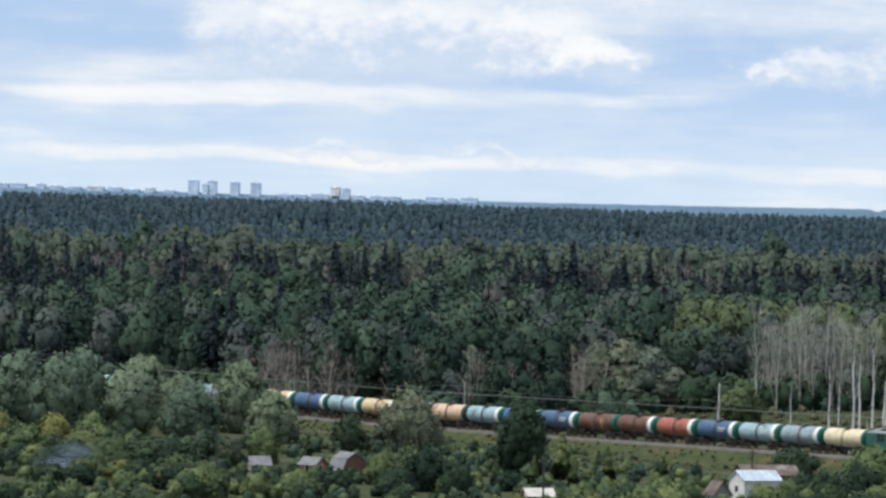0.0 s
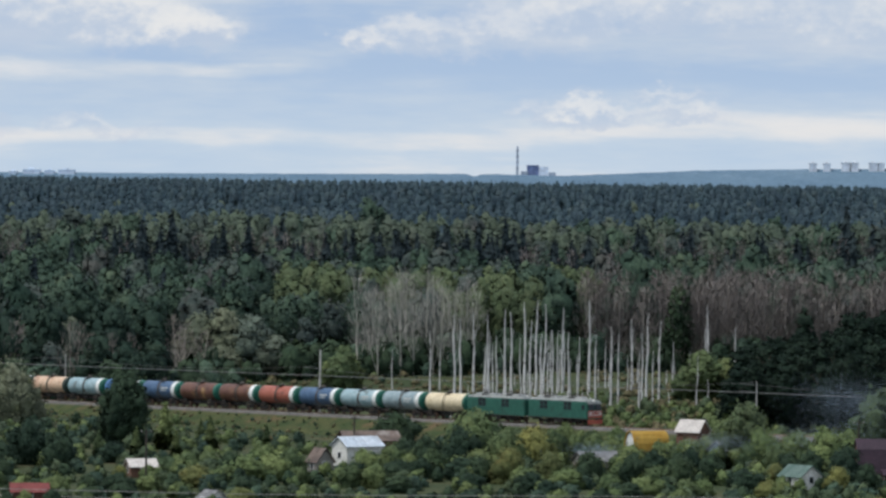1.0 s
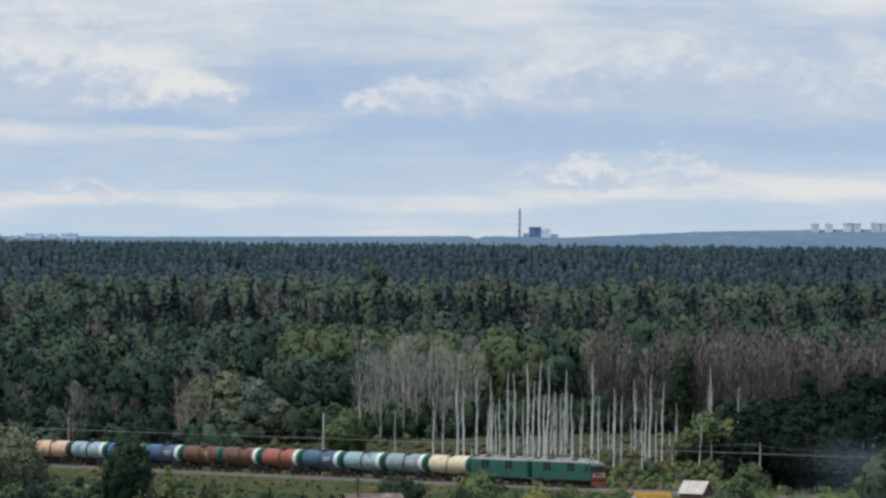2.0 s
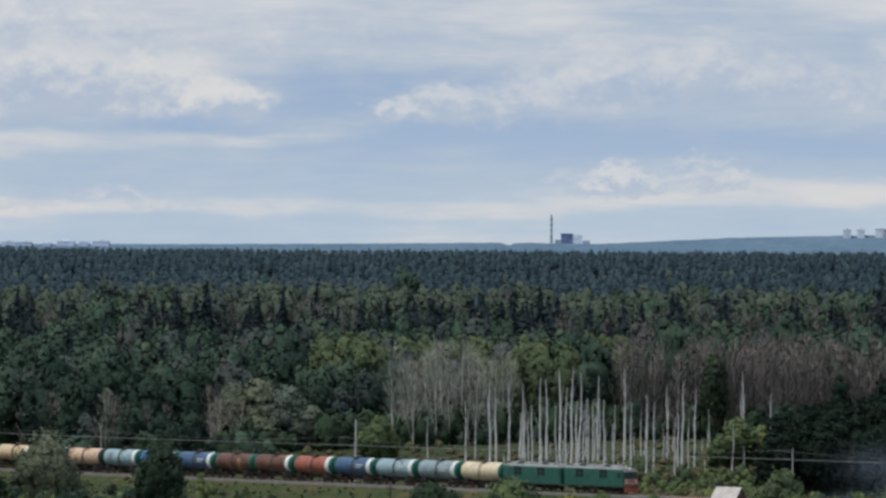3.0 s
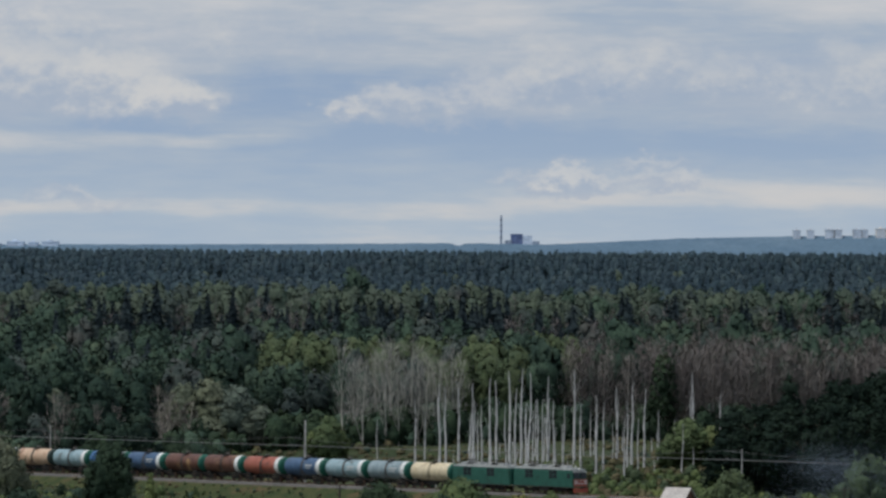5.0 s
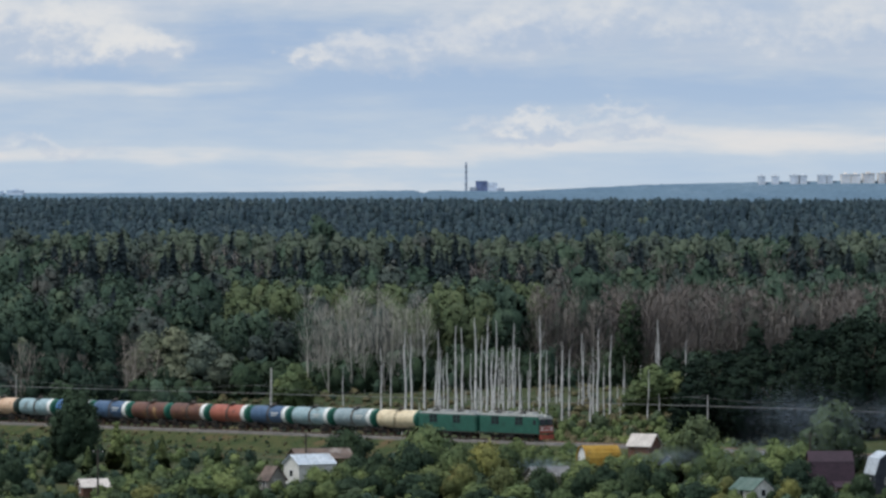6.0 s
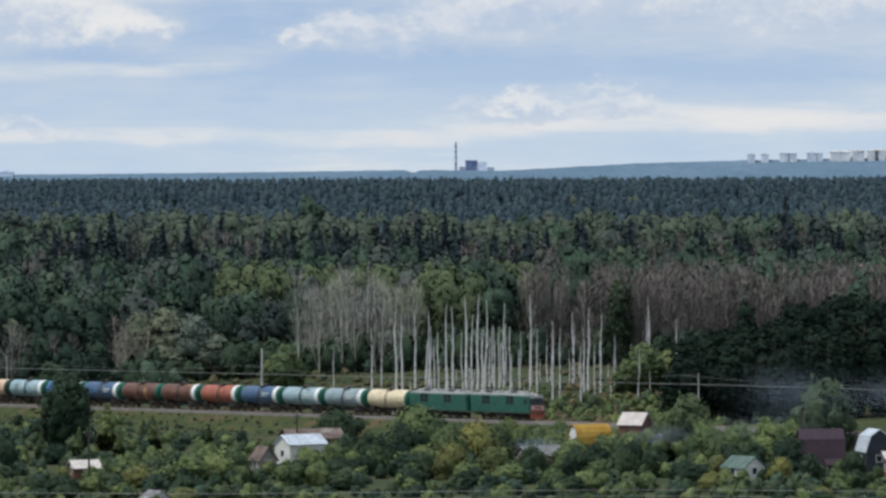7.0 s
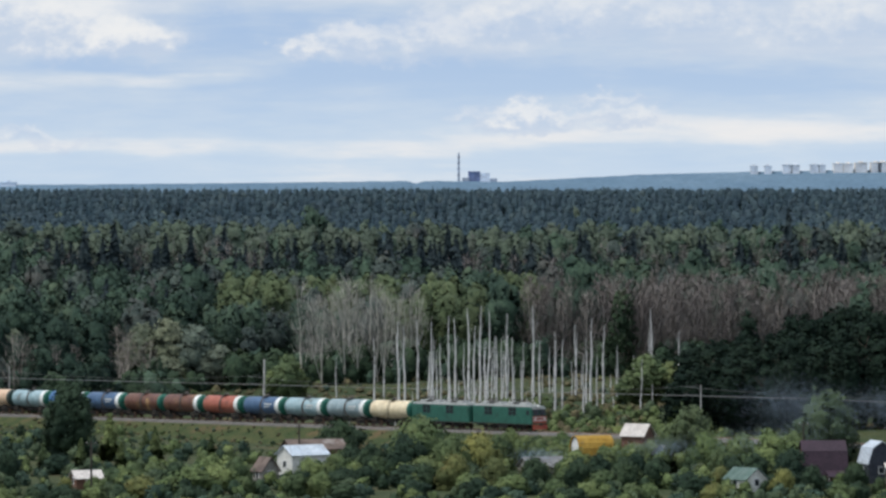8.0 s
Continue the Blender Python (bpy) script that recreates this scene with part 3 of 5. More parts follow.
def mid_forest():
    """Rows of trees whose spacing in depth grows with distance."""
    rng = np.random.default_rng(5)
    places = []
    d = 1035.0
    while d < 1900:
        step = 4.4 + (d - 1035) * 0.004
        a = -9.6
        while a < 5.6:
            a += math.degrees(step / d) * (0.7 + 0.6 * rng.random())
            r = d + (rng.random() - 0.5) * 17 * (d / 1035) ** 2
            x, y = r * math.sin(radians(a)), r * math.cos(radians(a))
            s, n = rail_sn(x, y)
            wob = noise.noise(Vector((x * 0.012, y * 0.006, 3)))
            wob2 = noise.noise(Vector((x * 0.02, y * 0.01, 8)))
            if n < 14:
                continue
            if -3.5 < a < 3.9 and r < 1106 + 12 * wob:
                continue                       # the clearing with the dead birches
            if r < 1060 and -4.2 < a <= -2.75 and wob2 > 0.25:
                continue
            kind = B
            if 0.9 < a and 1085 < r < 1230 + 50 * wob:
                kind = DE if rng.random() < 0.82 else B
            elif -0.9 < a < 1.6 and 1120 < r < 1260:
                kind = LI if rng.random() < 0.85 else B
            elif -2.4 < a <= -0.9 and 1150 < r < 1270:
                kind = LI if rng.random() < 0.9 else B
            elif r < 1120 and a < -2.6:
                kind = DE if wob > 0.2 and rng.random() < 0.6 else (DK if rng.random() < 0.5 else B)
            elif 1370 + 60 * wob < r < 1640 + 60 * wob2:
                kind = FI if rng.random() < (0.54 if a < 0.2 else 0.45) else DK if rng.random() < 0.8 else B
                if wob2 > 0.0 and rng.random() < 0.55:
                    kind = DE
            elif r > 1660:
                kind = PA if rng.random() < 0.8 else B
            elif a < -2.3 and r < 1250:
                kind = B if rng.random() < 0.62 else DK if rng.random() < 0.7 else FI
            elif 1230 < r < 1400:
                kind = B if a > 0.4 and rng.random() < 0.8 else FI if wob > 0 and rng.random() < 0.3 else DK if rng.random() < 0.25 else GR if rng.random() < 0.12 else B
            sc = 0.80 + 0.26 * rng.random() + 0.22 * noise.noise(Vector((x * 0.035, y * 0.014, 11)))
            if r > 1655:
                sc *= 1.2
            elif r > 1355:
                sc *= 1.12 + 0.14 * rng.random() if kind is FI else 1.12 if kind is DE else 0.86
            elif kind is FI:
                sc *= 1.05
            if r < 1075 or (-2.4 < a < -0.9 and r < 1150):
                sc *= 0.68
            places.append((x, y, ground_z(x, y) - 0.2, sc, 0.95 + 0.15 * rng.random(), rng.random() * 6.28, pick(rng, kind)))
        d += 14.5 * (d / 1035) ** 2.0
    woods("forest", "dense mixed green forest with dark spruces and bare dead trees", places, NEAR, WM)


mid_forest()


def far_forest():
    rng = np.random.default_rng(6)
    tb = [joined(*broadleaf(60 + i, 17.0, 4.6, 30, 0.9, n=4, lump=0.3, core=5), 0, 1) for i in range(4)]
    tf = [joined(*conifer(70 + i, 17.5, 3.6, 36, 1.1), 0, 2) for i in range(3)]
    tl = [joined(*broadleaf(80 + i, 17, 4.6, 36, 0.9, n=4, lump=0.3, core=5), 0, 3) for i in range(2)]
    places = []
    d = 1920.0
    while d < 4450:
        step = 4.6
        a = -9.8
        while a < 5.8:
            a += math.degrees(step / d) * (0.6 + 0.8 * rng.random())
            r = min(4440 - 60 * rng.random(), d + (rng.random() - 0.5) * 52 * (d / 1900) ** 2)
            x, y = r * math.sin(radians(a)), r * math.cos(radians(a))
            w = noise.noise(Vector((x * 0.006, y * 0.0022, 5)))
            k = rng.random()
            if r < 2250 + 120 * w:
                t = 7 + int(rng.integers(2)) if k < 0.75 else int(rng.integers(4))
            elif w > -0.05 and r < 3000:
                t = 4 + int(rng.integers(3)) if k < 0.4 else int(rng.integers(4))
            else:
                t = int(rng.integers(4)) if k < 0.72 else 4 + int(rng.integers(3))
                if k > 0.93 and r < 3000:
                    t = 7
            if r > 3600 and 4 <= t < 7:
                t -= 3
            places.append((x, y, ground_z(x, y) - 0.3, 0.78 + 0.22 * rng.random() + 0.14 * w if r < 2300 else 0.84 + 0.1 * rng.random() + 0.06 * w, 1.0, rng.random() * 6.28, t))
        d += 40 * (d / 1900) ** 2
    woods("far_forest", "dark green forest with a painted haze-blue tint, stretching to the horizon", places, tb + tf + tl, [M["bark"], M["leaf_far"], M["needle_far"], M["leaf_far_light"]])


far_forest()


# ---- single trees and shrubs ----
def tree_thing(name, label, category, wood, leaves, bark, leafmat, group=""):
    """A tree as a thing with a trunk and a crown, first built far under the ground's edge of the plan and then copied."""
    ob = thing(name, label, category, group=group)
    part("trunk", tri_mesh("trunk", *wood, [bark]), None, ob)
    if leaves is not None:
        part("crown", tri_mesh("crown", *leaves, [leafmat], None, crown_normals(leaves[0])), None, ob)
    return ob


def stand(ob, x, y, sc=1.0, turn=0.0, tall=1.0, z=None, used=set()):
    """Puts the first tree itself, later ones as copies."""
    base = ground_z(x, y) - 0.1 if z is None else z
    m = Matrix.Translation((x, y, base)) @ Matrix.Rotation(turn, 4, "Z") @ Matrix.Diagonal((sc, sc, sc * tall, 1))
    if ob.name not in used:
        used.add(ob.name)
        ob.matrix_world = m
        return ob
    keep = ob.scale.copy()
    ob.scale = (1, 1, 1)
    made = copy_thing(ob, m)
    ob.scale = keep
    return made


def round_tree(seed, name, label, mat, h=10.0, w=4.5, leaves=2200, size=0.32, low=0.1, n=26, category="tree", lump=0.26, group=""):
    wood, lv = broadleaf(seed, h, w, leaves, size, low, n, 5, lump)
    return tree_thing(name, label, category, wood, lv, M["bark"], mat, group)


def big_trees():
    willow = [round_tree(100 + i, "willow_tree", "tall silvery green willow with a dense rounded crown", M["leaf_willow"], 12, 5.4, 3200, 0.26, 0.03, 60, lump=0.24, group="willows before the railway") for i in range(3)]
    for i, (x, y, h, w) in enumerate(((-106.6, 955, 10.2, 4.9), (-121.5, 966, 11.2, 5.3), (-135.8, 985, 12.2, 5.6), (-146.5, 980, 13.8, 5.8),
                                      (-119.5, 1015, 13.0, 5.6), (-157, 1000, 14.0, 6.2), (-169, 1005, 13.5, 6.0), (-128, 1005, 10.5, 5.0),
                                      (-181, 990, 13, 6), (-111, 985, 8.0, 4.0), (-152, 1040, 13.5, 6.0), (-141, 1040, 12.5, 6.0))):
        stand(willow[i % 3], x, y, w / 5.4, i * 1.3, (h / 12) / (w / 5.4))
    grey = round_tree(110, "grey_willow", "broad grey-green willow with a round crown", M["leaf_grey"], 9.8, 6.6, 4600, 0.26, 0.0, 80, lump=0.2)
    stand(grey, -84.0, 962)
    small = round_tree(111, "dark_bush", "dark green round bush beside a grey willow", M["leaf_dark"], 6, 3.4, 1500, 0.3, 0.0, 16)
    stand(small, -93.5, 955)
    oak = round_tree(112, "dark_tree", "dense dark green broad tree before the railway", M["leaf_dark"], 12, 4.7, 3600, 0.26, 0.02, 60, lump=0.24)
    stand(oak, -59.6, 893, 1.0, 0.4)
    # slim young trees
    slim = [tree_thing("young_tree", "slim young green tree with a pointed crown", "tree", *conifer(120 + i, 6.5, 1.5, 700, 0.32, 0.03), M["bark"], M["leaf_village"], "young trees by the embankment") for i in range(2)]
    for i, (x, y, h) in enumerate(((-52.5, 885, 7.4), (-45.2, 880, 5.6), (-55.6, 862, 4.6), (-60.5, 850, 4.6), (-49.5, 862, 4.2), (-37.5, 905, 3.5), (-104.5, 930, 6.0), (-47.5, 895, 4.5), (33.5, 852, 5.0), (-96, 915, 4.5))):
        stand(slim[i % 2], x, y, h / 6.5 * 1.15, i * 1.1, 0.9)
    # single trees of the clearing behind the line
    light = round_tree(130, "sallow", "light green rounded sallow at the edge of the clearing", M["leaf_sallow"], 12, 3.6, 1900, 0.27, 0.02, 40, group="sallows in the clearing")
    for x, y, h, w in ((-29.9, 1050, 8.6, 3.4), (-27.6, 1053, 6.8, 2.7), (-32.2, 1052, 5.8, 2.5), (36.2, 1000, 8.8, 4.2), (32.4, 1003, 6.0, 3.0), (39.8, 1004, 7.0, 3.0)):
        stand(light, x, y, w / 3.6, x, (h / 12) / (w / 3.6))
    pale = [round_tree(131 + i, "grey_poplar", "grey-green poplar with a thinning crown", M["leaf_grey"], 15, 4.4, 1900, 0.3, 0.05, 40, group="grey poplars at the forest's edge") for i in range(2)]
    for i, (x, y, h, w) in enumerate(((-53.5, 1092, 13.6, 5.2), (-48, 1090, 12.4, 4.8), (-59, 1094, 12.6, 4.8), (-43.8, 1088, 8.6, 3.8), (-64.5, 1090, 8.4, 4.2), (-84, 1092, 13, 4.0), (-54, 1084, 7.0, 4.8))):
        stand(pale[i % 2], x, y, w / 4.4, i * 2.0, (h / 15) / (w / 4.4))
    # the pine grove
    pines = [tree_thing("pine_tree", "dark green pine with a shaggy crown", "tree", *broadleaf(140 + i, 19.5, 2.6, 900, 0.4, 0.04, 26, 4, 0.22), M["bark"], M["needle_pine"], "pines of the dark grove") for i in range(3)]
    rng = np.random.default_rng(9)
    k = 0
    for row in range(6):
        y = 930 + row * 15
        for i in range(26):
            a = 2.35 + 0.145 * i + 0.05 * rng.normal() + 0.04 * row
            x = y * math.tan(radians(a))
            s, n = rail_sn(x, y)
            if n < 26:
                continue
            top = 0.62 + 0.38 * min(1.0, max(0.0, (a - 2.35) / 1.5)) + 0.08 * rng.normal()
            stand(pines[k % 3], x, y + 3 * rng.normal(), (0.85 + 0.25 * rng.random()), rng.random() * 6, top * 0.74)
            k += 1
    dark = round_tree(150, "dark_ivy_tree", "dark leafy tree among dead birches", M["leaf_dark"], 15, 2.6, 1500, 0.4, 0.1, 20)
    stand(dark, 34.0, 1084, 1.2, 0, 0.95)


big_trees()


def dead_birches():
    """Bleached trunks standing in the wet clearing: bearing in hundredths of a degree, height in metres."""
    stems = ((-72, 13.5), (-63, 10.5), (-48, 16), (-41, 14.5), (-28, 15), (-13, 16.5), (-5, 12.5), (4, 16.5), (10, 16), (25, 18), (35, 17.5), (43, 16), (52, 13.5),
             (62, 16), (68, 12.5), (78, 10.5), (89, 17), (96, 12.5), (111, 13), (147, 16), (160, 14), (154, 9.5), (174, 9), (205, 12), (237, 12.5), (208, 15.5), (29, 15), (57, 11))
    rng = np.random.default_rng(12)
    made = []
    for i in range(7):
        segs = limbs(np.random.default_rng(200 + i), 16, 0.27, (5, 6, 8, 4, 11, 7, 6)[i], 0.45, 0.42, 0.15 if i != 4 else 0.24, 6, 1, 0.02, 1.0)
        ob = thing("dead_birch", "bleached bare birch trunk with broken limbs", "dead tree", group="dead birches in the clearing")
        part("trunk", tri_mesh("trunk", *bars(segs[:5], 7), [M["birch_bark"]]), None, ob)
        for j in range(5, len(segs), 3):
            part("branch", tri_mesh("branch", *bars(segs[j:j + 3], 4), [M["birch_bark"]]), None, ob)
        made.append(ob)
    for i, (a, h) in enumerate(stems):
        y = 994 + 38 * rng.random() - 0.05 * a
        stand(made[4 if a == 89 else i % 4 if a != 25 else 5], y * math.tan(radians(a / 100)), y, h / 16 * 1.02, rng.random() * 6, 1.0)
    for i in range(62):
        a = rng.choice((-0.2, 0.35, 0.75, 1.6, 1.9)) + rng.normal() * 0.38
        y = 988 + 60 * rng.random() - 5 * a
        h = 2.5 + 11 * rng.random() ** 1.6
        if a > 2.3:
            continue
        stand(made[(0, 3, 1, 6)[i % 4]], y * math.tan(radians(a)), y, max(0.45, h / 16), rng.random() * 6, h / 16 / max(0.45, h / 16))
    # pale bare trees in a tall clump, and snags along the wood's edge
    tall = []
    for i in range(3):
        w = both(bare(230 + i, 20, 12, 0.36, 0.4, 3, 0.2, 0.04, 1.1), twig_sprays(np.random.default_rng(260 + i), 20, 3.2, 170, 0.3, 1.8, 0.04))
        tall.append(tree_thing("bare_tree", "tall pale leafless tree with upswept branches", "dead tree", w, None, M["pale_wood"], None, "bare trees in a clump"))
    for i in range(18):
        a = -1.45 + 0.068 * i + 0.02 * rng.normal()
        y = 1080 + 14 * rng.random()
        stand(tall[i % 3], y * math.tan(radians(a)), y, (0.92 - 0.012 * abs(i - 7)) + 0.09 * rng.normal(), rng.random() * 6)
    snag = []
    for i in range(3):
        w = both(bare(240 + i, 13, 9, 0.3, 0.6, 2, 0.2, 0.2, 0.8), twig_sprays(np.random.default_rng(265 + i), 13, 2.6, 240, 0.2, 1.1, 0.04))
        snag.append(tree_thing("dead_snag", "grey leafless tree at the forest's edge", "dead tree", w, None, M["dead_wood"], None, "grey snags at the forest's edge"))
    for i in range(46):
        a = (-7.3, -6.4, -5.9, -5.0, -4.75, -4.3, -3.3)[i % 7] + 0.2 * rng.normal()
        y = 1075 + 0.5 * max(0, -a - 4) * 14 + 10 * rng.normal()
        x = y * math.tan(radians(a))
        if rail_sn(x, y)[1] > 7:
            stand(snag[i % 3], x, y, 0.75 + 0.3 * rng.random(), rng.random() * 6)
    brown = []
    for i in range(4):
        w = bare(250 + i, 18, 7, 0.2, 0.45, 1, 0.12, 0.15, 0.9)
        brown.append(both(w, twig_sprays(np.random.default_rng(255 + i), 18, 2.8, 320, 0.12, 1.2, 0.045)))
    places = []
    for i in range(330):
        a = 0.75 + 4.6 * rng.random()
        y = 1082 + 95 * rng.random() ** 1.3
        x = y * math.tan(radians(a))
        places.append((x, y, ground_z(x, y), 0.75 + 0.3 * rng.random(), 1.0, rng.random() * 6, (i + 4 * (noise.noise(Vector((x * 0.06, y * 0.03, 2))) > 0.02)) % 8))
    woods("dead_wood", "thicket of brown-grey leafless dead trees", places, [[(w[0], w[1], m)] for m in (0, 1) for w in brown], [M["dead_brown"], M["dead_rust"]])


dead_birches()


def undergrowth():
    """Low bushes and reeds, joined: the clearing, the embankment's foot and the gaps between gardens."""
    rng = np.random.default_rng(21)
    t = []
    for i in range(10):
        w = bars([((0, 0, 0), (0, 0, 1.0), 0.05, 0.02)], 3)
        cs, rs = crown_blobs(np.random.default_rng(300 + i), 2.0, 1.3, 0.0, 6, 0.34)
        t.append([(w[0], w[1], 0), (*leaf_cards(np.random.default_rng(310 + i), cs, rs, 70, 0.24, 0.9), 1 + i % 4 if i < 8 else 5), (*cores(np.random.default_rng(315 + i), cs[:3], rs[:3], 0.9), 1 + i % 4 if i < 8 else 5)])
    places = []
    for i in range(1700):                       # clearing
        a = -2.9 + 6.9 * rng.random()
        y = 935 + 180 * rng.random()
        x = y * math.tan(radians(a))
        s, n = rail_sn(x, y)
        if n < 9 or (a > -0.9 and n < 60 and rng.random() < 0.5):
            continue
        places.append((x, y, ground_z(x, y) - 0.1, 0.28 + 0.8 * rng.random() ** 2.2, 0.6, rng.random() * 6, int(rng.choice([8, 1, 9, 8, 9, 8, 9, 3]))))
    for i in range(1500):                      # tufts on the embankment and the grass below it
        p = on_rail(-40 + 260 * rng.random(), -4.2 - 30 * rng.random() ** 1.3)
        places.append((p[0], p[1], ground_z(p[0], p[1]) - 0.1, 0.12 + 0.35 * rng.random() ** 2, 0.8, rng.random() * 6, int(rng.choice([8, 9, 1, 0, 3]))))
    for i in range(420):                       # shrubs between the line and the dead birches
        a = 0.55 + 2.3 * rng.random()
        y = 880 + 120 * rng.random()
        x = y * math.tan(radians(a))
        if 8 < rail_sn(x, y)[1] < 62:
            places.append((x, y, ground_z(x, y) - 0.1, 0.5 + 0.75 * rng.random(), 0.95, rng.random() * 6, int(rng.choice([1, 2, 1, 5, 6, 8]))))
    for i in range(640):                       # wood's edge
        a = -9.3 + 12.9 * rng.random()
        y = 1040 + 60 * rng.random() - 10 * a * (a < -5) if a < -2.7 else 1078 + 34 * rng.random()
        x = y * math.tan(radians(a))
        s, n = rail_sn(x, y)
        if n < 9:
            continue
        places.append((x, y, ground_z(x, y) - 0.1, 1.2 + 2.2 * rng.random() ** (1 if a < -2.7 else 2), 1.1, rng.random() * 6, int(rng.choice([0, 3, 4, 0]))))
    for i in range(1500):                       # gardens and verge
        a = -9.2 + 14.6 * rng.random()
        y = 735 + 260 * rng.random()
        x = y * math.tan(radians(a))
        s, n = rail_sn(x, y)
        if n > -11 or any(abs(x - hx) < 5 and -14 < y - hy < 3.5 for hx, hy in HOUSES):
            continue
        if n > -38 and x < -20 and rng.random() < 0.93:
            continue
        places.append((x, y, ground_z(x, y) - 0.1, 0.6 + 0.8 * rng.random(), 0.9, rng.random() * 6, int(rng.integers(8))))
    woods("undergrowth", "low green and yellowing bushes and weeds", places, t, [M["bark"], M["leaf_dark"], M["leaf_village"], M["leaf_light"], M["leaf_forest"], M["leaf_dry"]])


HOUSES = ((-21.5, 838), (-19, 852), (-26.2, 824), (-51.2, 807), (22.3, 870), (29.2, 870), (33.5, 860), (42.3, 800), (53.8, 812), (62.5, 818), (60.5, 800), (-118.8, 898),
          (-99.5, 877), (-90.8, 874), (-84.6, 868), (-105.6, 856), (-61.5, 738), (-37.6, 738), (14.5, 850))
undergrowth()


def garden_trees():
    rng = np.random.default_rng(33)
    kinds = []
    for i in range(3):
        kinds.append(round_tree(160 + i, "garden_tree", "rounded green garden tree among cottages", M["leaf_village"], 5.5, 2.9, 1300, 0.2, 0.0, 22, group="garden trees", lump=0.34))
    for i in range(2):
        kinds.append(round_tree(165 + i, "dark_garden_tree", "dense dark green garden tree", M["leaf_dark"], 5.5, 2.8, 1300, 0.2, 0.0, 22, group="garden trees", lump=0.34))
    kinds.append(round_tree(168, "yellowing_tree", "yellowing green garden tree", M["leaf_yellow"], 5.5, 3.0, 1300, 0.2, 0.0, 22, group="garden trees", lump=0.34))
    kinds.append(round_tree(169, "light_garden_tree", "light green garden shrub", M["leaf_light"], 4.6, 2.6, 900, 0.2, 0.0, 26, group="garden trees"))
    westward = [(-30, 812, 0.8, 0), (-38, 800, 0.8, 3), (-70, 838, 1.3, 4), (-64, 820, 1.1, 3), (-78, 852, 1, 1), (-74, 862, 0.9, 0), (-112, 905, 1.15, 6),
            (-106, 895, 1, 6), (-102.5, 905, 1.1, 0), (-128, 900, 1, 2), (-138, 915, 1.2, 5), (-146, 905, 1.3, 5), (-152, 935, 1.5, 1), (-133, 925, 1.2, 0)]
    middle = [(-16.2, 876, 1.3, 4), (-16.8, 834, 0.62, 4), (-14.5, 846, 0.85, 4), (-13, 838, 0.6, 0), (-3, 868, 1.4, 0), (-6, 832, 1.3, 4), (-10.5, 836, 1, 3),
            (1, 803, 0.95, 5), (7, 806, 0.85, 5), (13, 800, 0.9, 3), (8, 858, 0.95, 0), (-18.6, 829, 0.6, 4), (-15.8, 828, 0.62, 3), (-13.6, 820, 0.6, 0), (-11.2, 815, 0.6, 4), (-9.6, 822, 0.75, 2), (-12.5, 808, 0.55, 3), (13.2, 812, 0.6, 2), (17, 810, 0.55, 0)]
    eastward = [(19, 800, 0.9, 4), (25, 795, 0.9, 4), (34.5, 862, 1.2, 1), (28.2, 862, 0.75, 1), (31.5, 862.5, 0.8, 0), (31, 861, 0.7, 0), (24, 863, 0.45, 0),
            (20, 864, 0.5, 6), (39.5, 850, 1.15, 0), (44, 846, 1.1, 2), (49, 838, 1, 1), (41, 834, 0.9, 0), (37.5, 862, 1.7, 6), (56.5, 838, 2.3, 6),
            (17, 858, 0.8, 2), (30, 806, 0.85, 3), (47, 790, 0.7, 5), (36, 790, 0.75, 0), (49.6, 806, 1.1, 4), (51.8, 800, 0.7, 3), (47.5, 826, 1.35, 2), (50.5, 829, 1.3, 0), (45, 812, 0.9, 3), (58.5, 803, 0.75, 4), (39.5, 806, 0.6, 5), (22.5, 812, 0.85, 3), (27.5, 818, 0.9, 4), (0.5, 830, 1.25, 1), (-4.5, 845, 1.5, 0), (5.5, 842, 1.2, 5)]
    for x, y, sc, k in westward + middle + eastward:
        stand(kinds[k], x, y, sc, rng.random() * 6, 0.95)
    for s in range(-44, 8, 2):                 # bushes close before the rails
        p = on_rail(s + rng.normal(), -8.5 - 2 * rng.random())
        stand(kinds[(0, 6, 1, 6, 2)[s % 5]], p[0], p[1], 0.5 + 0.2 * rng.random(), rng.random() * 6, 0.9)
    for s in range(-62, 12, 4):                # scrub along the foot of the line
        p = on_rail(s + rng.normal(), -13 - 4 * rng.random())
        stand(kinds[(0, 6, 2, 0, 1)[s % 5]], p[0], p[1], 0.62 + 0.25 * rng.random(), rng.random() * 6, 0.85)
        p = on_rail(s + 2 + rng.normal(), 9 + 22 * rng.random())
        stand(kinds[(6, 0, 2)[s % 3]], p[0], p[1], 0.35 + 0.3 * rng.random(), rng.random() * 6, 0.8)
    for hx, hy in HOUSES[1:]:
        for dx in (-2.6, 0.6, 3.0):
            stand(kinds[int(rng.choice([0, 1, 3, 5, 6]))], hx + dx + 0.5 * rng.normal(), hy - 5.0 - rng.random(), 0.38 + 0.12 * rng.random(), rng.random() * 6, 0.85)
    n_made = 0
    while n_made < 190:
        a = -9.3 + 14.7 * rng.random()
        y = 735 + 200 * rng.random()
        x = y * math.tan(radians(a))
        s, n = rail_sn(x, y)
        if n > -26 or any(abs(x - hx) < 4.5 and -16 < y - hy < 3.5 for hx, hy in HOUSES):
            continue
        tall = (1.9 + 0.018 * (y - 735)) * (0.75 + 0.5 * rng.random())
        if x < -20 and n > -120 and tall + ground_z(x, y) > 44 - math.hypot(x, y) * 0.0482:
            continue                            # low growth leaves the grassy slope open
        wide = min(1.7, tall / 5.5 * (1.2 + 1.0 * rng.random() ** 1.5))
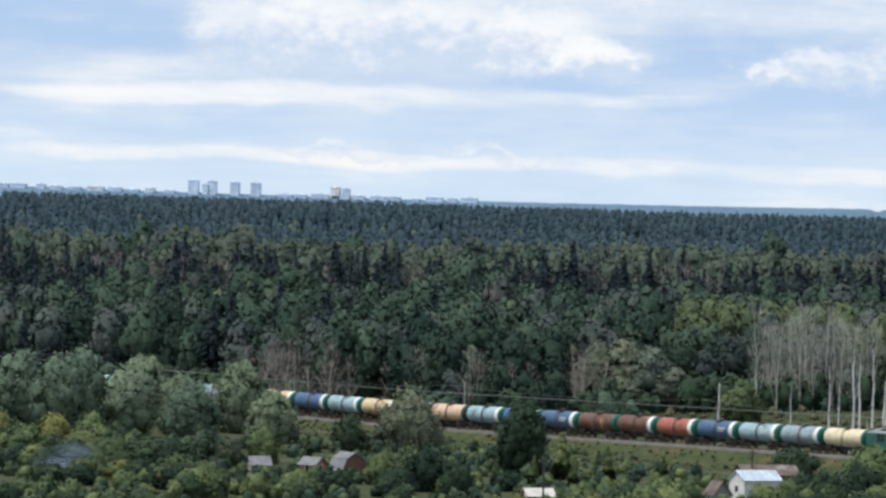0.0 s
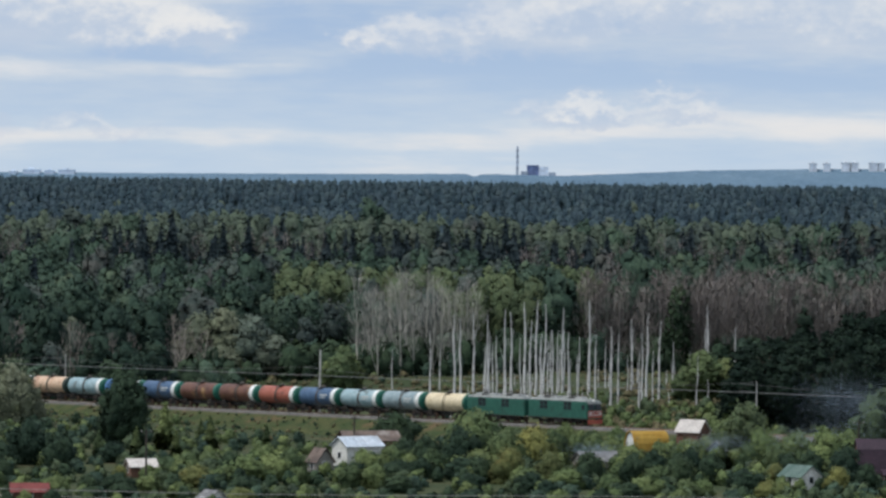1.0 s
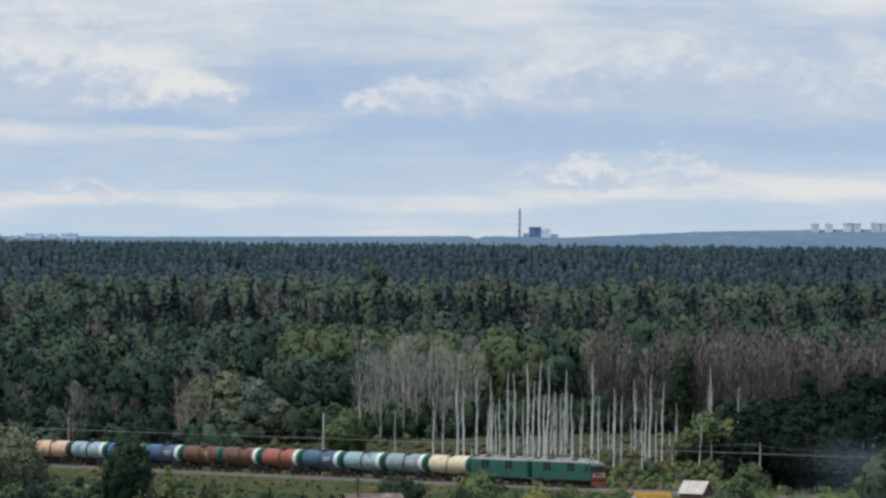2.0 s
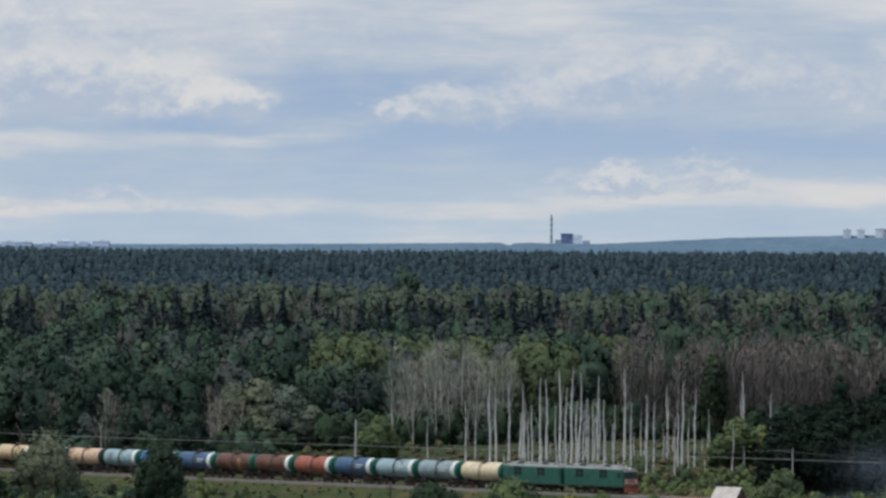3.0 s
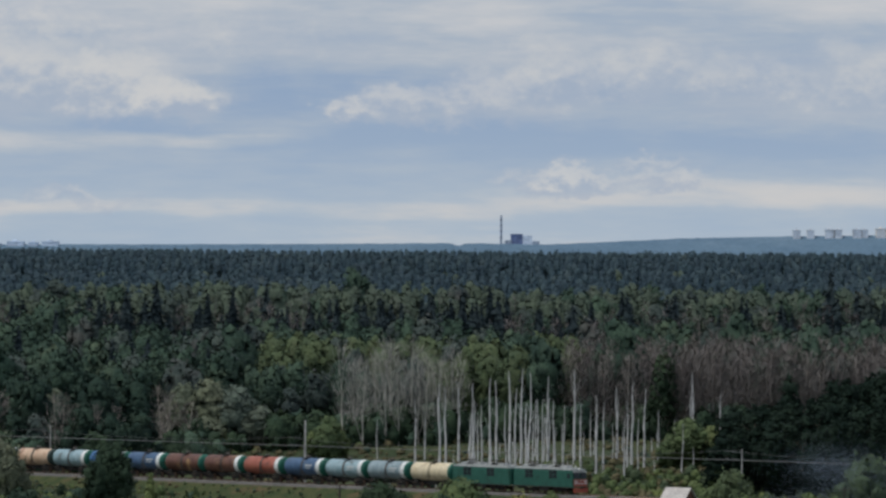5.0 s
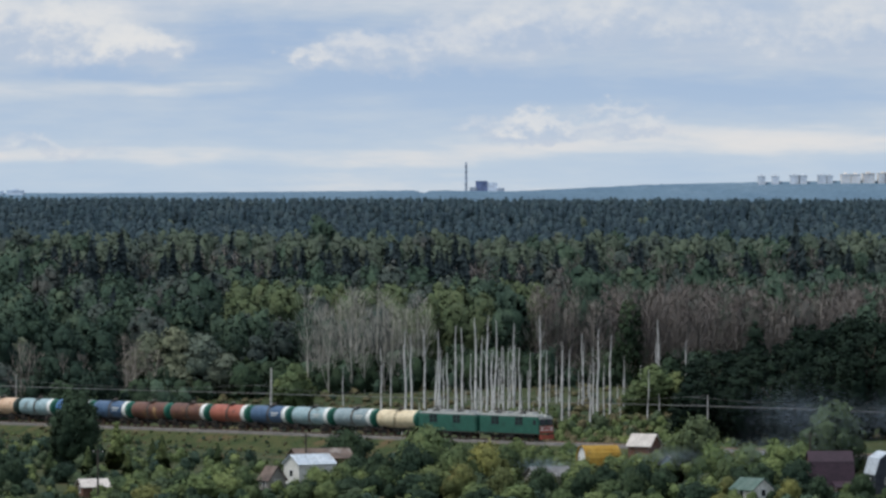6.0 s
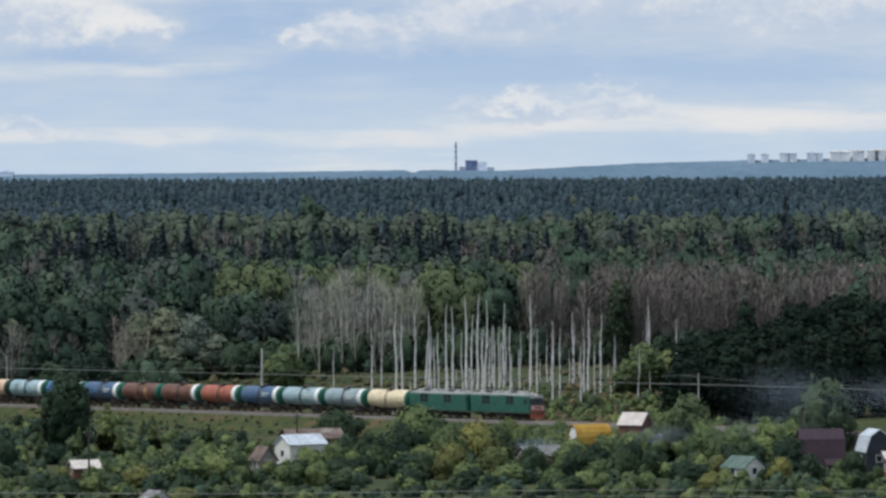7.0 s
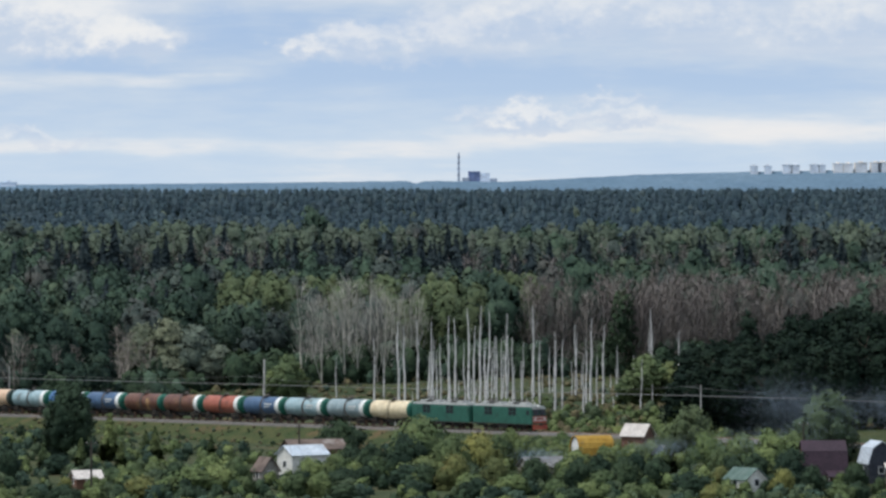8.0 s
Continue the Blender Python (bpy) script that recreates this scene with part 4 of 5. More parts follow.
        stand(kinds[int(rng.choice([3, 4, 3, 4, 0, 1, 2] if -75 < x < -50 else [0, 1, 2, 3, 4, 3, 6, 0, 1, 2, 4, 5]))], x, y, wide, rng.random() * 6, tall / 5.5 / wide)
        n_made += 1


garden_trees()


# ---- the goods train ----
def paint(name, a, b, c=None, rough=0.5):
    return material(name, a, b, 0.9, rough, 0, 7, 0.05, c, spec=0.4)


M.update({
    "tank_cream": paint("cream_paint", (0.62, 0.52, 0.34), (0.70, 0.60, 0.42), (0.50, 0.40, 0.25)),
    "tank_cream_dirty": paint("dirty_cream_paint", (0.52, 0.38, 0.22), (0.62, 0.48, 0.30), (0.16, 0.10, 0.06)),
    "tank_pink": paint("faded_pink_paint", (0.55, 0.36, 0.24), (0.62, 0.46, 0.32), (0.30, 0.16, 0.10)),
    "tank_grey": paint("grey_blue_paint", (0.20, 0.27, 0.29), (0.28, 0.35, 0.37), (0.15, 0.17, 0.18)),
    "tank_pale": paint("pale_blue_paint", (0.22, 0.33, 0.36), (0.32, 0.43, 0.46), (0.15, 0.19, 0.19)),
    "tank_blue": paint("blue_paint", (0.035, 0.11, 0.26), (0.06, 0.16, 0.34), (0.05, 0.09, 0.15)),
    "tank_navy": paint("dark_blue_paint", (0.045, 0.09, 0.17), (0.07, 0.13, 0.22), (0.08, 0.10, 0.13)),
    "tank_red": paint("red_oxide_paint", (0.30, 0.085, 0.055), (0.36, 0.12, 0.08), (0.18, 0.07, 0.05)),
    "tank_brown": paint("brown_rusty_paint", (0.095, 0.042, 0.03), (0.15, 0.068, 0.045), (0.30, 0.18, 0.08)),
    "tank_soot": paint("sooty_brown_paint", (0.16, 0.12, 0.09), (0.24, 0.18, 0.13), (0.04, 0.035, 0.03)),
    "white_band": paint("white_paint", (0.74, 0.75, 0.73), (0.66, 0.67, 0.64), (0.45, 0.44, 0.40)),
    "end_green": paint("green_end_paint", (0.02, 0.12, 0.085), (0.03, 0.16, 0.11), (0.03, 0.07, 0.05)),
    "end_dark": paint("dark_end_paint", (0.03, 0.05, 0.045), (0.05, 0.07, 0.06)),
    "under": material("black_underframe", (0.018, 0.017, 0.016), (0.04, 0.035, 0.03), 2.0, 0.8, 0, 6, 0.1),
    "spill": material("oil_stain", (0.09, 0.08, 0.07), (0.16, 0.14, 0.12), 2.0, 0.6, 0, 6, 0.1),
    "loco_green": paint("locomotive_green", (0.018, 0.092, 0.066), (0.026, 0.115, 0.082), (0.02, 0.065, 0.048), 0.45),
    "loco_roof": paint("grey_roof_paint", (0.33, 0.34, 0.33), (0.42, 0.43, 0.41), (0.2, 0.2, 0.19)),
    "loco_red": paint("orange_red_paint", (0.27, 0.05, 0.03), (0.34, 0.08, 0.045)),
    "glass": material("dark_glass", (0.02, 0.025, 0.03), (0.03, 0.035, 0.04), 1.0, 0.2, 0, 4, 0, spec=0.25),
    "porcelain": material("insulator", (0.6, 0.58, 0.54), (0.7, 0.68, 0.64), 3.0, 0.3, bump=0),
})
SHARED = {}


def shared(name, make, mat):
    """One mesh for alike parts of many wagons."""
    if name not in SHARED:
        bm = make()
        me = bpy.data.meshes.new(name)
        bm.to_mesh(me)
        bm.free()
        me.materials.append(mat)
        SHARED[name] = me
    return SHARED[name]


def wheelset_mesh():
    bm = bmesh.new()
    for y in (-0.79, 0.79):
        tube(bm, (0, y - 0.07, 0.475), (0, y + 0.07, 0.475), 0.475, n=16)
        tube(bm, (0, y + (0.07 if y < 0 else -0.07), 0.475), (0, y + (0.1 if y < 0 else -0.1), 0.475), 0.5, n=16)
    tube(bm, (0, -1.0, 0.475), (0, 1.0, 0.475), 0.09, n=8)
    return bm


def bogie_mesh(wheelbase):
    def make():
        bm = bmesh.new()
        h = wheelbase / 2
        for y in (-1.02, 1.02):
            box(bm, -h - 0.25, h + 0.25, y - 0.09, y + 0.09, 0.62, 0.82)
            box(bm, -0.45, 0.45, y - 0.1, y + 0.1, 0.3, 0.66)
            for x in (-h, h):
                box(bm, x - 0.2, x + 0.2, y - 0.13, y + 0.13, 0.34, 0.68)
            for x in (-0.2, 0.2):
                tube(bm, (x, y, 0.34), (x, y, 0.7), 0.11, n=8)
        box(bm, -0.25, 0.25, -1.0, 1.0, 0.6, 0.88)
        return bm
    return make


def put_bogie(parent, x, wheelbase=1.85, name="bogie"):
    b = part("bogie", shared("bogie_%s" % wheelbase, bogie_mesh(wheelbase), M["under"]), None, parent)
    b.location = (x, 0, 0)
    for dx in (-wheelbase / 2, wheelbase / 2):
        w = part("wheelset", shared("wheelset", wheelset_mesh, M["rail"]), None, b)
        w.location = (dx, 0, 0)


def underframe_mesh():
    bm = bmesh.new()
    box(bm, -5.4, 5.4, -0.28, 0.28, 0.88, 1.22)
    for x in (-5.4, 5.4):
        box(bm, x - 0.12, x + 0.12, -1.45, 1.45, 0.92, 1.25)
        tube(bm, (x, 0, 1.06), (x + (0.62 if x > 0 else -0.62), 0, 1.06), 0.13, n=8)
        box(bm, x + (0.5 if x > 0 else -0.64), x + (0.64 if x > 0 else -0.5), -0.2, 0.2, 0.9, 1.22)
    for x in (-3.9, 3.9):
        box(bm, x - 0.35, x + 0.35, -1.25, 1.25, 0.95, 1.5)
    for y in (-1.3, 1.3):
        box(bm, -5.4, -3.2, y - 0.06, y + 0.06, 1.0, 1.2)
        box(bm, 3.2, 5.4, y - 0.06, y + 0.06, 1.0, 1.2)
    tube(bm, (-1.2, -0.5, 0.8), (0.4, -0.5, 0.8), 0.22, n=10)
    box(bm, 0.9, 1.5, -0.6, -0.2, 0.6, 0.9)
    return bm


def ring(x0, x1, r, n=28):
    return lambda: lathe([(x0, r - 0.05), (x0, r), (x1, r), (x1, r - 0.05)], n)


def end_dome(sign):
    def make():
        return lathe([(sign * (5.02 + 0.5 * math.sin(a)), max(0.02, 1.5 * math.cos(a) ** 0.7)) for a in [i * math.pi / 16 for i in range(8)]], 28)
    return make


def walkway_mesh():
    bm = bmesh.new()
    box(bm, -0.75, 0.75, -1.0, 1.0, 3.02 + 1.32, 3.02 + 1.37)
    for x in (-0.75, 0.75):
        for y in (-1.0, 1.0):
            tube(bm, (x, y, 4.3), (x, y, 4.95), 0.025, n=5)
        tube(bm, (x, -1.0, 4.95), (x, 1.0, 4.95), 0.025, n=5)
    return bm


def ladder_mesh():
    bm = bmesh.new()
    for x in (-0.2, 0.2):
        tube(bm, (x, -1.58, 1.0), (x, -1.58, 3.0), 0.03, n=5)
        tube(bm, (x, -1.58, 3.0), (x, -0.98, 4.36), 0.03, n=5)
    for i in range(8):
        tube(bm, (-0.2, -1.58, 1.15 + 0.25 * i), (0.2, -1.58, 1.15 + 0.25 * i), 0.02, n=4)
    return bm


def hatch_mesh():
    bm = bmesh.new()
    tube(bm, (0, 0, 4.25), (0, 0, 4.62), 0.38, n=14)
    tube(bm, (0, 0, 4.62), (0, 0, 4.7), 0.44, 0.3, n=14)
    return bm


def tank_wagon(s, paint_mat, words, end="end_green", band=True, stains=True, writing=False):
    turn = math.atan2(-RAIL_U[1], -RAIL_U[0])
    slope = math.atan2(rail_z(s - 6) - rail_z(s + 6), 12)
    ob = thing("tank_wagon", words, "tank wagon", Matrix.Translation(on_rail(s)) @ Matrix.Rotation(turn, 4, "Z") @ Matrix.Rotation(-slope, 4, "Y"), "tank wagons of the goods train")

    def lift(o, z=2.78):
        o.location = (0, 0, z)
        return o
    prof = [(-5.02, 1.47), (-4.98, 1.5)] + [(-4.98 + 9.96 * i / 12, 1.5) for i in range(1, 12)] + [(4.98, 1.5), (5.02, 1.47)]
    bm = lathe(prof, 28)
    lift(part("tank", bm, paint_mat, ob, "", True))
    for sg in (-1, 1):
        e = part("tank_end", shared("tank_end_%s_%d" % (end, sg), end_dome(sg), M[end]), None, ob, "dark green domed end")
        lift(e)
        e.data.polygons.foreach_set("use_smooth", np.ones(len(e.data.polygons), dtype=bool))
        if band and sg > 0:
            x = 4.5 * sg
            lift(part("white_band", shared("white_band_%d" % sg, ring(x - 0.52, x + 0.52, 1.512), M["white_band"]), None, ob, "white painted band"))
    if stains:
        lift(part("stained_band", shared("stained_band", ring(-0.2, 0.2, 1.515), M["spill"]), None, ob, "dark oil-stained band"))
    if writing:
        # the painted inscription, unreadable: plain bars
        for i in range(5):
            part("painted_mark", boxed((1.1 + 0.42 * i, 1.4 + 0.42 * i, -1.545, -1.46, 2.98, 3.22)), M["white_band"], ob, "worn white mark")
        for i in range(3):
            part("painted_mark", boxed((1.1 + 0.55 * i, 1.5 + 0.55 * i, -1.545, -1.46, 2.62, 2.76)), M["white_band"], ob, "worn white mark")
    part("underframe", shared("underframe", underframe_mesh, M["under"]), None, ob)
    part("hatch", shared("hatch", hatch_mesh, M["spill"]), None, ob)
    part("walkway", shared("walkway", walkway_mesh, M["under"]), None, ob)
    part("ladder", shared("ladder", ladder_mesh, M["under"]), None, ob)
    for x in (-3.9, 3.9):
        put_bogie(ob, x)
    return ob


TRAIN_S = 39.4     # the rear coupling of the locomotive
ORDER = [("tank_cream", "cream tank wagon with a green end", False, False, False), ("tank_grey", "grey-blue tank wagon with a white band and green end", True, True, True),
         ("tank_pale", "pale blue-grey tank wagon with a white band", True, True, True), ("tank_navy", "blue tank wagon with a white band and lettering", True, True, True),
         ("tank_red", "red-oxide tank wagon with a green end", True, True, False), ("tank_brown", "rusty dark brown tank wagon", True, True, False), ("tank_brown", "brown tank wagon with ochre rust stains", False, True, False),
         ("tank_navy", "dark blue tank wagon with a white band", True, True, True), ("tank_blue", "bright blue tank wagon with a white band", True, True, False), ("tank_pale", "pale blue tank wagon with a white band", True, True, False),
         ("tank_pink", "faded pinkish cream tank wagon", False, True, False), ("tank_soot", "soot-stained brown tank wagon with a white band", True, True, False), ("tank_cream_dirty", "yellowish cream tank wagon with dark stains", True, True, False),
         ("tank_pale", "light blue tank wagon with a green end", True, True, False), ("tank_navy", "weathered dark blue tank wagon", True, True, False), ("tank_cream_dirty", "ochre-cream tank wagon with dark stains", True, True, False),
         ("tank_cream_dirty", "dirty ochre tank wagon with a black band", False, True, False), ("tank_grey", "grey tank wagon with a white band", True, True, False), ("tank_grey", "plain grey-blue tank wagon", True, True, False),
         ("tank_cream_dirty", "stained cream tank wagon", True, True, False), ("tank_pale", "pale grey-blue tank wagon", True, True, False), ("tank_cream", "cream tank wagon among willows", True, True, False)]
for i, (mat, words, band, stains, writing) in enumerate(ORDER):
    tank_wagon(TRAIN_S + 6.01 + 12.02 * i, M[mat], words, "end_dark" if mat in ("tank_soot", "tank_pink") else "end_green", band, stains, writing)


def locomotive(s, cab):
    turn = math.atan2(-RAIL_U[1], -RAIL_U[0])
    ob = thing("electric_locomotive", "green electric locomotive section with grey roof" + (" and red front" if cab else ""), "locomotive",
               Matrix.Translation(on_rail(s)) @ Matrix.Rotation(turn, 4, "Z") @ Matrix.Rotation(-0.01, 4, "Y"), "sections of the locomotive")
    L = 7.75
    bm = bmesh.new()
    box(bm, -L, L, -1.56, 1.56, 1.2, 3.85)
    if cab:
        for v in bm.verts:
            if v.co.x > 0 and v.co.z > 3:
                v.co.x -= 0.35
    bmesh.ops.bevel(bm, geom=[e for e in bm.edges if abs(e.verts[0].co.z - e.verts[1].co.z) > 1 or (e.verts[0].co.z > 3 and e.verts[1].co.z > 3)], offset=0.16, segments=3, affect="EDGES")
    part("body", bm, M["loco_green"], ob)
    bm = bmesh.new()
    box(bm, -L + 0.1, L - 0.55, -1.4, 1.4, 3.85, 4.05)
    box(bm, -L + 0.4, L - 1.2, -1.0, 1.0, 4.05, 4.22)
    bmesh.ops.bevel(bm, geom=bm.edges[:], offset=0.06, segments=1, affect="EDGES")
    part("roof", bm, M["loco_roof"], ob, "grey roof with equipment")
    for x in (-5.6, -2.2, 1.0, 4.2):
        part("roof_box", boxed((x - 0.8, x + 0.8, -0.7, 0.7, 4.2, 4.55), bevel=0.05), M["loco_roof"], ob)
    for i in range(9):
        bm = bmesh.new()
        x = -6.6 + 1.5 * i
        tube(bm, (x, 0.85, 4.1), (x, 0.85, 4.62), 0.12, 0.08, n=8)
        part("insulator", bm, M["porcelain"], ob)
    bm = bmesh.new()
    tube(bm, (-6.8, 0.85, 4.64), (5.6, 0.85, 4.64), 0.04, n=5)
    part("roof_cable", bm, M["under"], ob)
    for x0 in (-3.9, 2.6):
        bm = bmesh.new()
        for y in (-0.6, 0.6):
            tube(bm, (x0 - 0.9, y, 4.45), (x0 + 0.9, y, 4.75), 0.05, n=5)
            tube(bm, (x0 + 0.9, y, 4.75), (x0 - 0.7, y, 5.0), 0.04, n=5)
        tube(bm, (x0 - 0.7, -0.95, 5.02), (x0 - 0.7, 0.95, 5.02), 0.06, n=5)
        box(bm, x0 - 1.0, x0 + 1.0, -0.75, 0.75, 4.35, 4.45)
        part("pantograph", bm, M["under"], ob, "lowered black pantograph")
    # louvred windows high on the side, in pairs
    for y, sg in ((-1.56, -1), (1.56, 1)):
        for x0 in (-4.6, 1.6):
            for i in range(2):
                for j in range(2):
                    x, z = x0 + 1.05 * i, 2.5 + 0.66 * j
                    w = part("window", boxed((x, x + 0.92, y - 0.012, y + 0.012, z, z + 0.6)), M["glass"], ob)
                    for z0 in (z - 0.05, z + 0.6):
                        part("frame", boxed((x - 0.05, x + 0.97, y + sg * 0.014 - 0.01, y + sg * 0.014 + 0.01, z0, z0 + 0.05)), M["loco_green"], w)
        part("sole_bar", boxed((-L, L, y - 0.03, y + 0.03, 1.02, 1.2)), M["under"], ob)
        for z in (1.6, 2.3):
            part("rib", boxed((-L + 0.2, L - 0.6, y - 0.025, y + 0.025, z, z + 0.05)), M["loco_green"], ob)
    if cab:
        part("front_panel", boxed((L, L + 0.05, -1.4, 1.4, 1.3, 2.45), bevel=0.02), M["loco_red"], ob, "orange-red nose panel")
        part("front_stripe", boxed((L + 0.05, L + 0.07, -1.4, 1.4, 1.72, 1.82)), M["white_band"], ob, "white stripe")
        part("front_stripe", boxed((L + 0.05, L + 0.07, -1.4, 1.4, 2.2, 2.26)), M["white_band"], ob, "white stripe")
        for y in (-0.72, 0.72):
            ws = part("windscreen", boxed((-0.03, 0.03, y - 0.58, y + 0.58, -0.42, 0.42), bevel=0.02), M["glass"], ob)
            ws.location, ws.rotation_euler = (L - 0.07, 0, 3.05), (0, -0.13, 0)
        part("screen_surround", boxed((L - 0.32, L - 0.05, -1.3, 1.3, 3.5, 3.82), bevel=0.03), M["loco_roof"], ob, "light grey brow above the windscreen")
        for y in (-0.95, 0.95):
            bm = bmesh.new()
            tube(bm, (L, y, 2.05), (L + 0.12, y, 2.05), 0.16, n=12)
            part("buffer_lamp", bm, M["porcelain"], ob)
        bm = bmesh.new()
        tube(bm, (L - 0.35, 0, 4.0), (L - 0.02, 0, 4.0), 0.22, n=14)
        part("headlight", bm, M["porcelain"], ob)
        bm = bmesh.new()
        box(bm, L - 0.1, L + 0.25, -1.35, 1.35, 0.3, 1.05)
        part("pilot", bm, M["loco_red"], ob, "red snowplough bar")
        part("side_window", boxed((L - 1.5, L - 0.75, -1.575, -1.545, 2.6, 3.35)), M["glass"], ob)
        part("cab_door", boxed((L - 2.6, L - 1.85, -1.575, -1.545, 1.35, 3.4), bevel=0.01), M["loco_green"], ob)
    part("battery_box", boxed((-1.2, 1.2, -1.45, 1.45, 0.45, 1.05), bevel=0.05), M["under"], ob)
    bm = bmesh.new()
    for x in (-L, L):
        tube(bm, (x, 0, 1.06), (x + (0.48 if x > 0 else -0.48), 0, 1.06), 0.14, n=8)
    part("coupler", bm, M["under"], ob)
    for x in (-3.75, 3.75):
        put_bogie(ob, x, 3.0)
    return ob


locomotive(TRAIN_S - 8.21, False)
locomotive(TRAIN_S - 8.21 - 16.42, True)


# ---- masts, wires and poles ----
def contact_line():
    at = [-100, -28.9, 29.1, 87.2, 167, 243, 317, 390]
    for s, top in zip(at, (8.5, 8.5, 8.6, 11.2, 9.0, 9.0, 9.0, 9.0)):
        ob = thing("overhead_line_mast", "pale concrete overhead line mast beside the track", "mast", Matrix.Translation(on_rail(s, 3.4, -0.6)) @ Matrix.Rotation(math.atan2(RAIL_N[1], RAIL_N[0]), 4, "Z"), "masts along the railway")
        bm = bmesh.new()
        tube(bm, (0, 0, 0), (0, 0, top), 0.2 if top > 10 else 0.1, 0.14 if top > 10 else 0.075, n=12)
        part("pole", bm, M["concrete"], ob)
        bm = bmesh.new()
        tube(bm, (0, 0, 7.9), (-3.5, 0, 8.3), 0.035, n=6)
        tube(bm, (0, 0, 8.4), (-3.5, 0, 8.3), 0.02, n=6)
        tube(bm, (0, 0, 6.9), (-3.4, 0, 7.1), 0.03, n=6)
        part("bracket", bm, M["wire"], ob)
    for z, sag, r in ((8.3, 0.9, 0.014), (6.9, 0.0, 0.045)):
        bm = bmesh.new()
        for a, b in zip(at, at[1:]):
            for i in range(6):
                f, g = i / 6, (i + 1) / 6
                p, q = on_rail(a + (b - a) * f, 0, z - 0.6 - sag * 4 * f * (1 - f)), on_rail(a + (b - a) * g, 0, z - 0.6 - sag * 4 * g * (1 - g))
                tube(bm, p, q, r, n=4, caps=False)
        ob = new("overhead_wire", bpy.data.meshes.new("overhead_wire"))
        bm.to_mesh(ob.data)
        bm.free()
        ob.data.materials.append(M["wire"])
        tagged(ob, "thin grey overhead wire above the railway", "wire")
    # short posts behind the line
    for s, n, h in ((91.0, 6, 7.8), (74.5, 7, 5.6), (69.0, 8, 6.6), (64.5, 7, 5.8), (56.0, 8, 5.2), (72.0, 9, 5.0)):
        bm = bmesh.new()
        p = on_rail(s, n)
        z = ground_z(p[0], p[1])
        ob = thing("short_post", "short pale concrete post behind the railway", "post", Matrix.Translation((p[0], p[1], z - 0.1)), "short posts")
        tube(bm, (0, 0, 0), (0, 0, h), 0.15, 0.12, n=10)
        part("shaft", bm, M["concrete"], ob)
        part("cap", boxed((-0.17, 0.17, -0.17, 0.17, h, h + 0.12), bevel=0.02), M["concrete"], ob)


contact_line()


def power_line():
    """Timber poles of the village line; the wires sag between them."""
    spots = ((52.1, 822, 9.0), (-22.0, 850, 7.6), (-48.6, 775, 8.6), (-103.0, 850, 8.6), (-150.0, 800, 8.5), (110, 815, 9.0))
    for x, y, h in spots:
        ob = thing("timber_pole", "dark tarred timber power pole in the gardens", "power pole", Matrix.Translation((x, y, ground_z(x, y) - 0.2)), "timber power poles")
        bm = bmesh.new()
        tube(bm, (0, 0, 0), (0, 0, h), 0.17, 0.12, n=10)
        part("pole", bm, M["timber_pole"], ob)
        part("crossarm", boxed((-0.75, 0.75, -0.06, 0.06, h - 0.5, h - 0.38), bevel=0.01), M["timber_pole"], ob)
        for dx in (-0.65, 0, 0.65):
            bm = bmesh.new()
            tube(bm, (dx, 0, h - 0.38), (dx, 0, h - 0.2), 0.05, n=6)
            part("insulator", bm, M["porcelain"], ob)
    # lower wires crossing before the gardens
    for y, z, sag in ((735, 2.3, 0.4), (737, 1.4, 0.5)):
        bm = bmesh.new()
        for i in range(24):
            f, g = i / 24, (i + 1) / 24
            pts = [(-190 + 320 * q, y, z - sag * math.sin(q * math.pi * 3) ** 2) for q in (f, g)]
            tube(bm, pts[0], pts[1], 0.035, n=4, caps=False)
        ob = new("power_wire", bpy.data.meshes.new("power_wire"))
        bm.to_mesh(ob.data)
        bm.free()
        ob.data.materials.append(M["wire"])
        tagged(ob, "thin grey power wire over the gardens", "wire")


power_line()


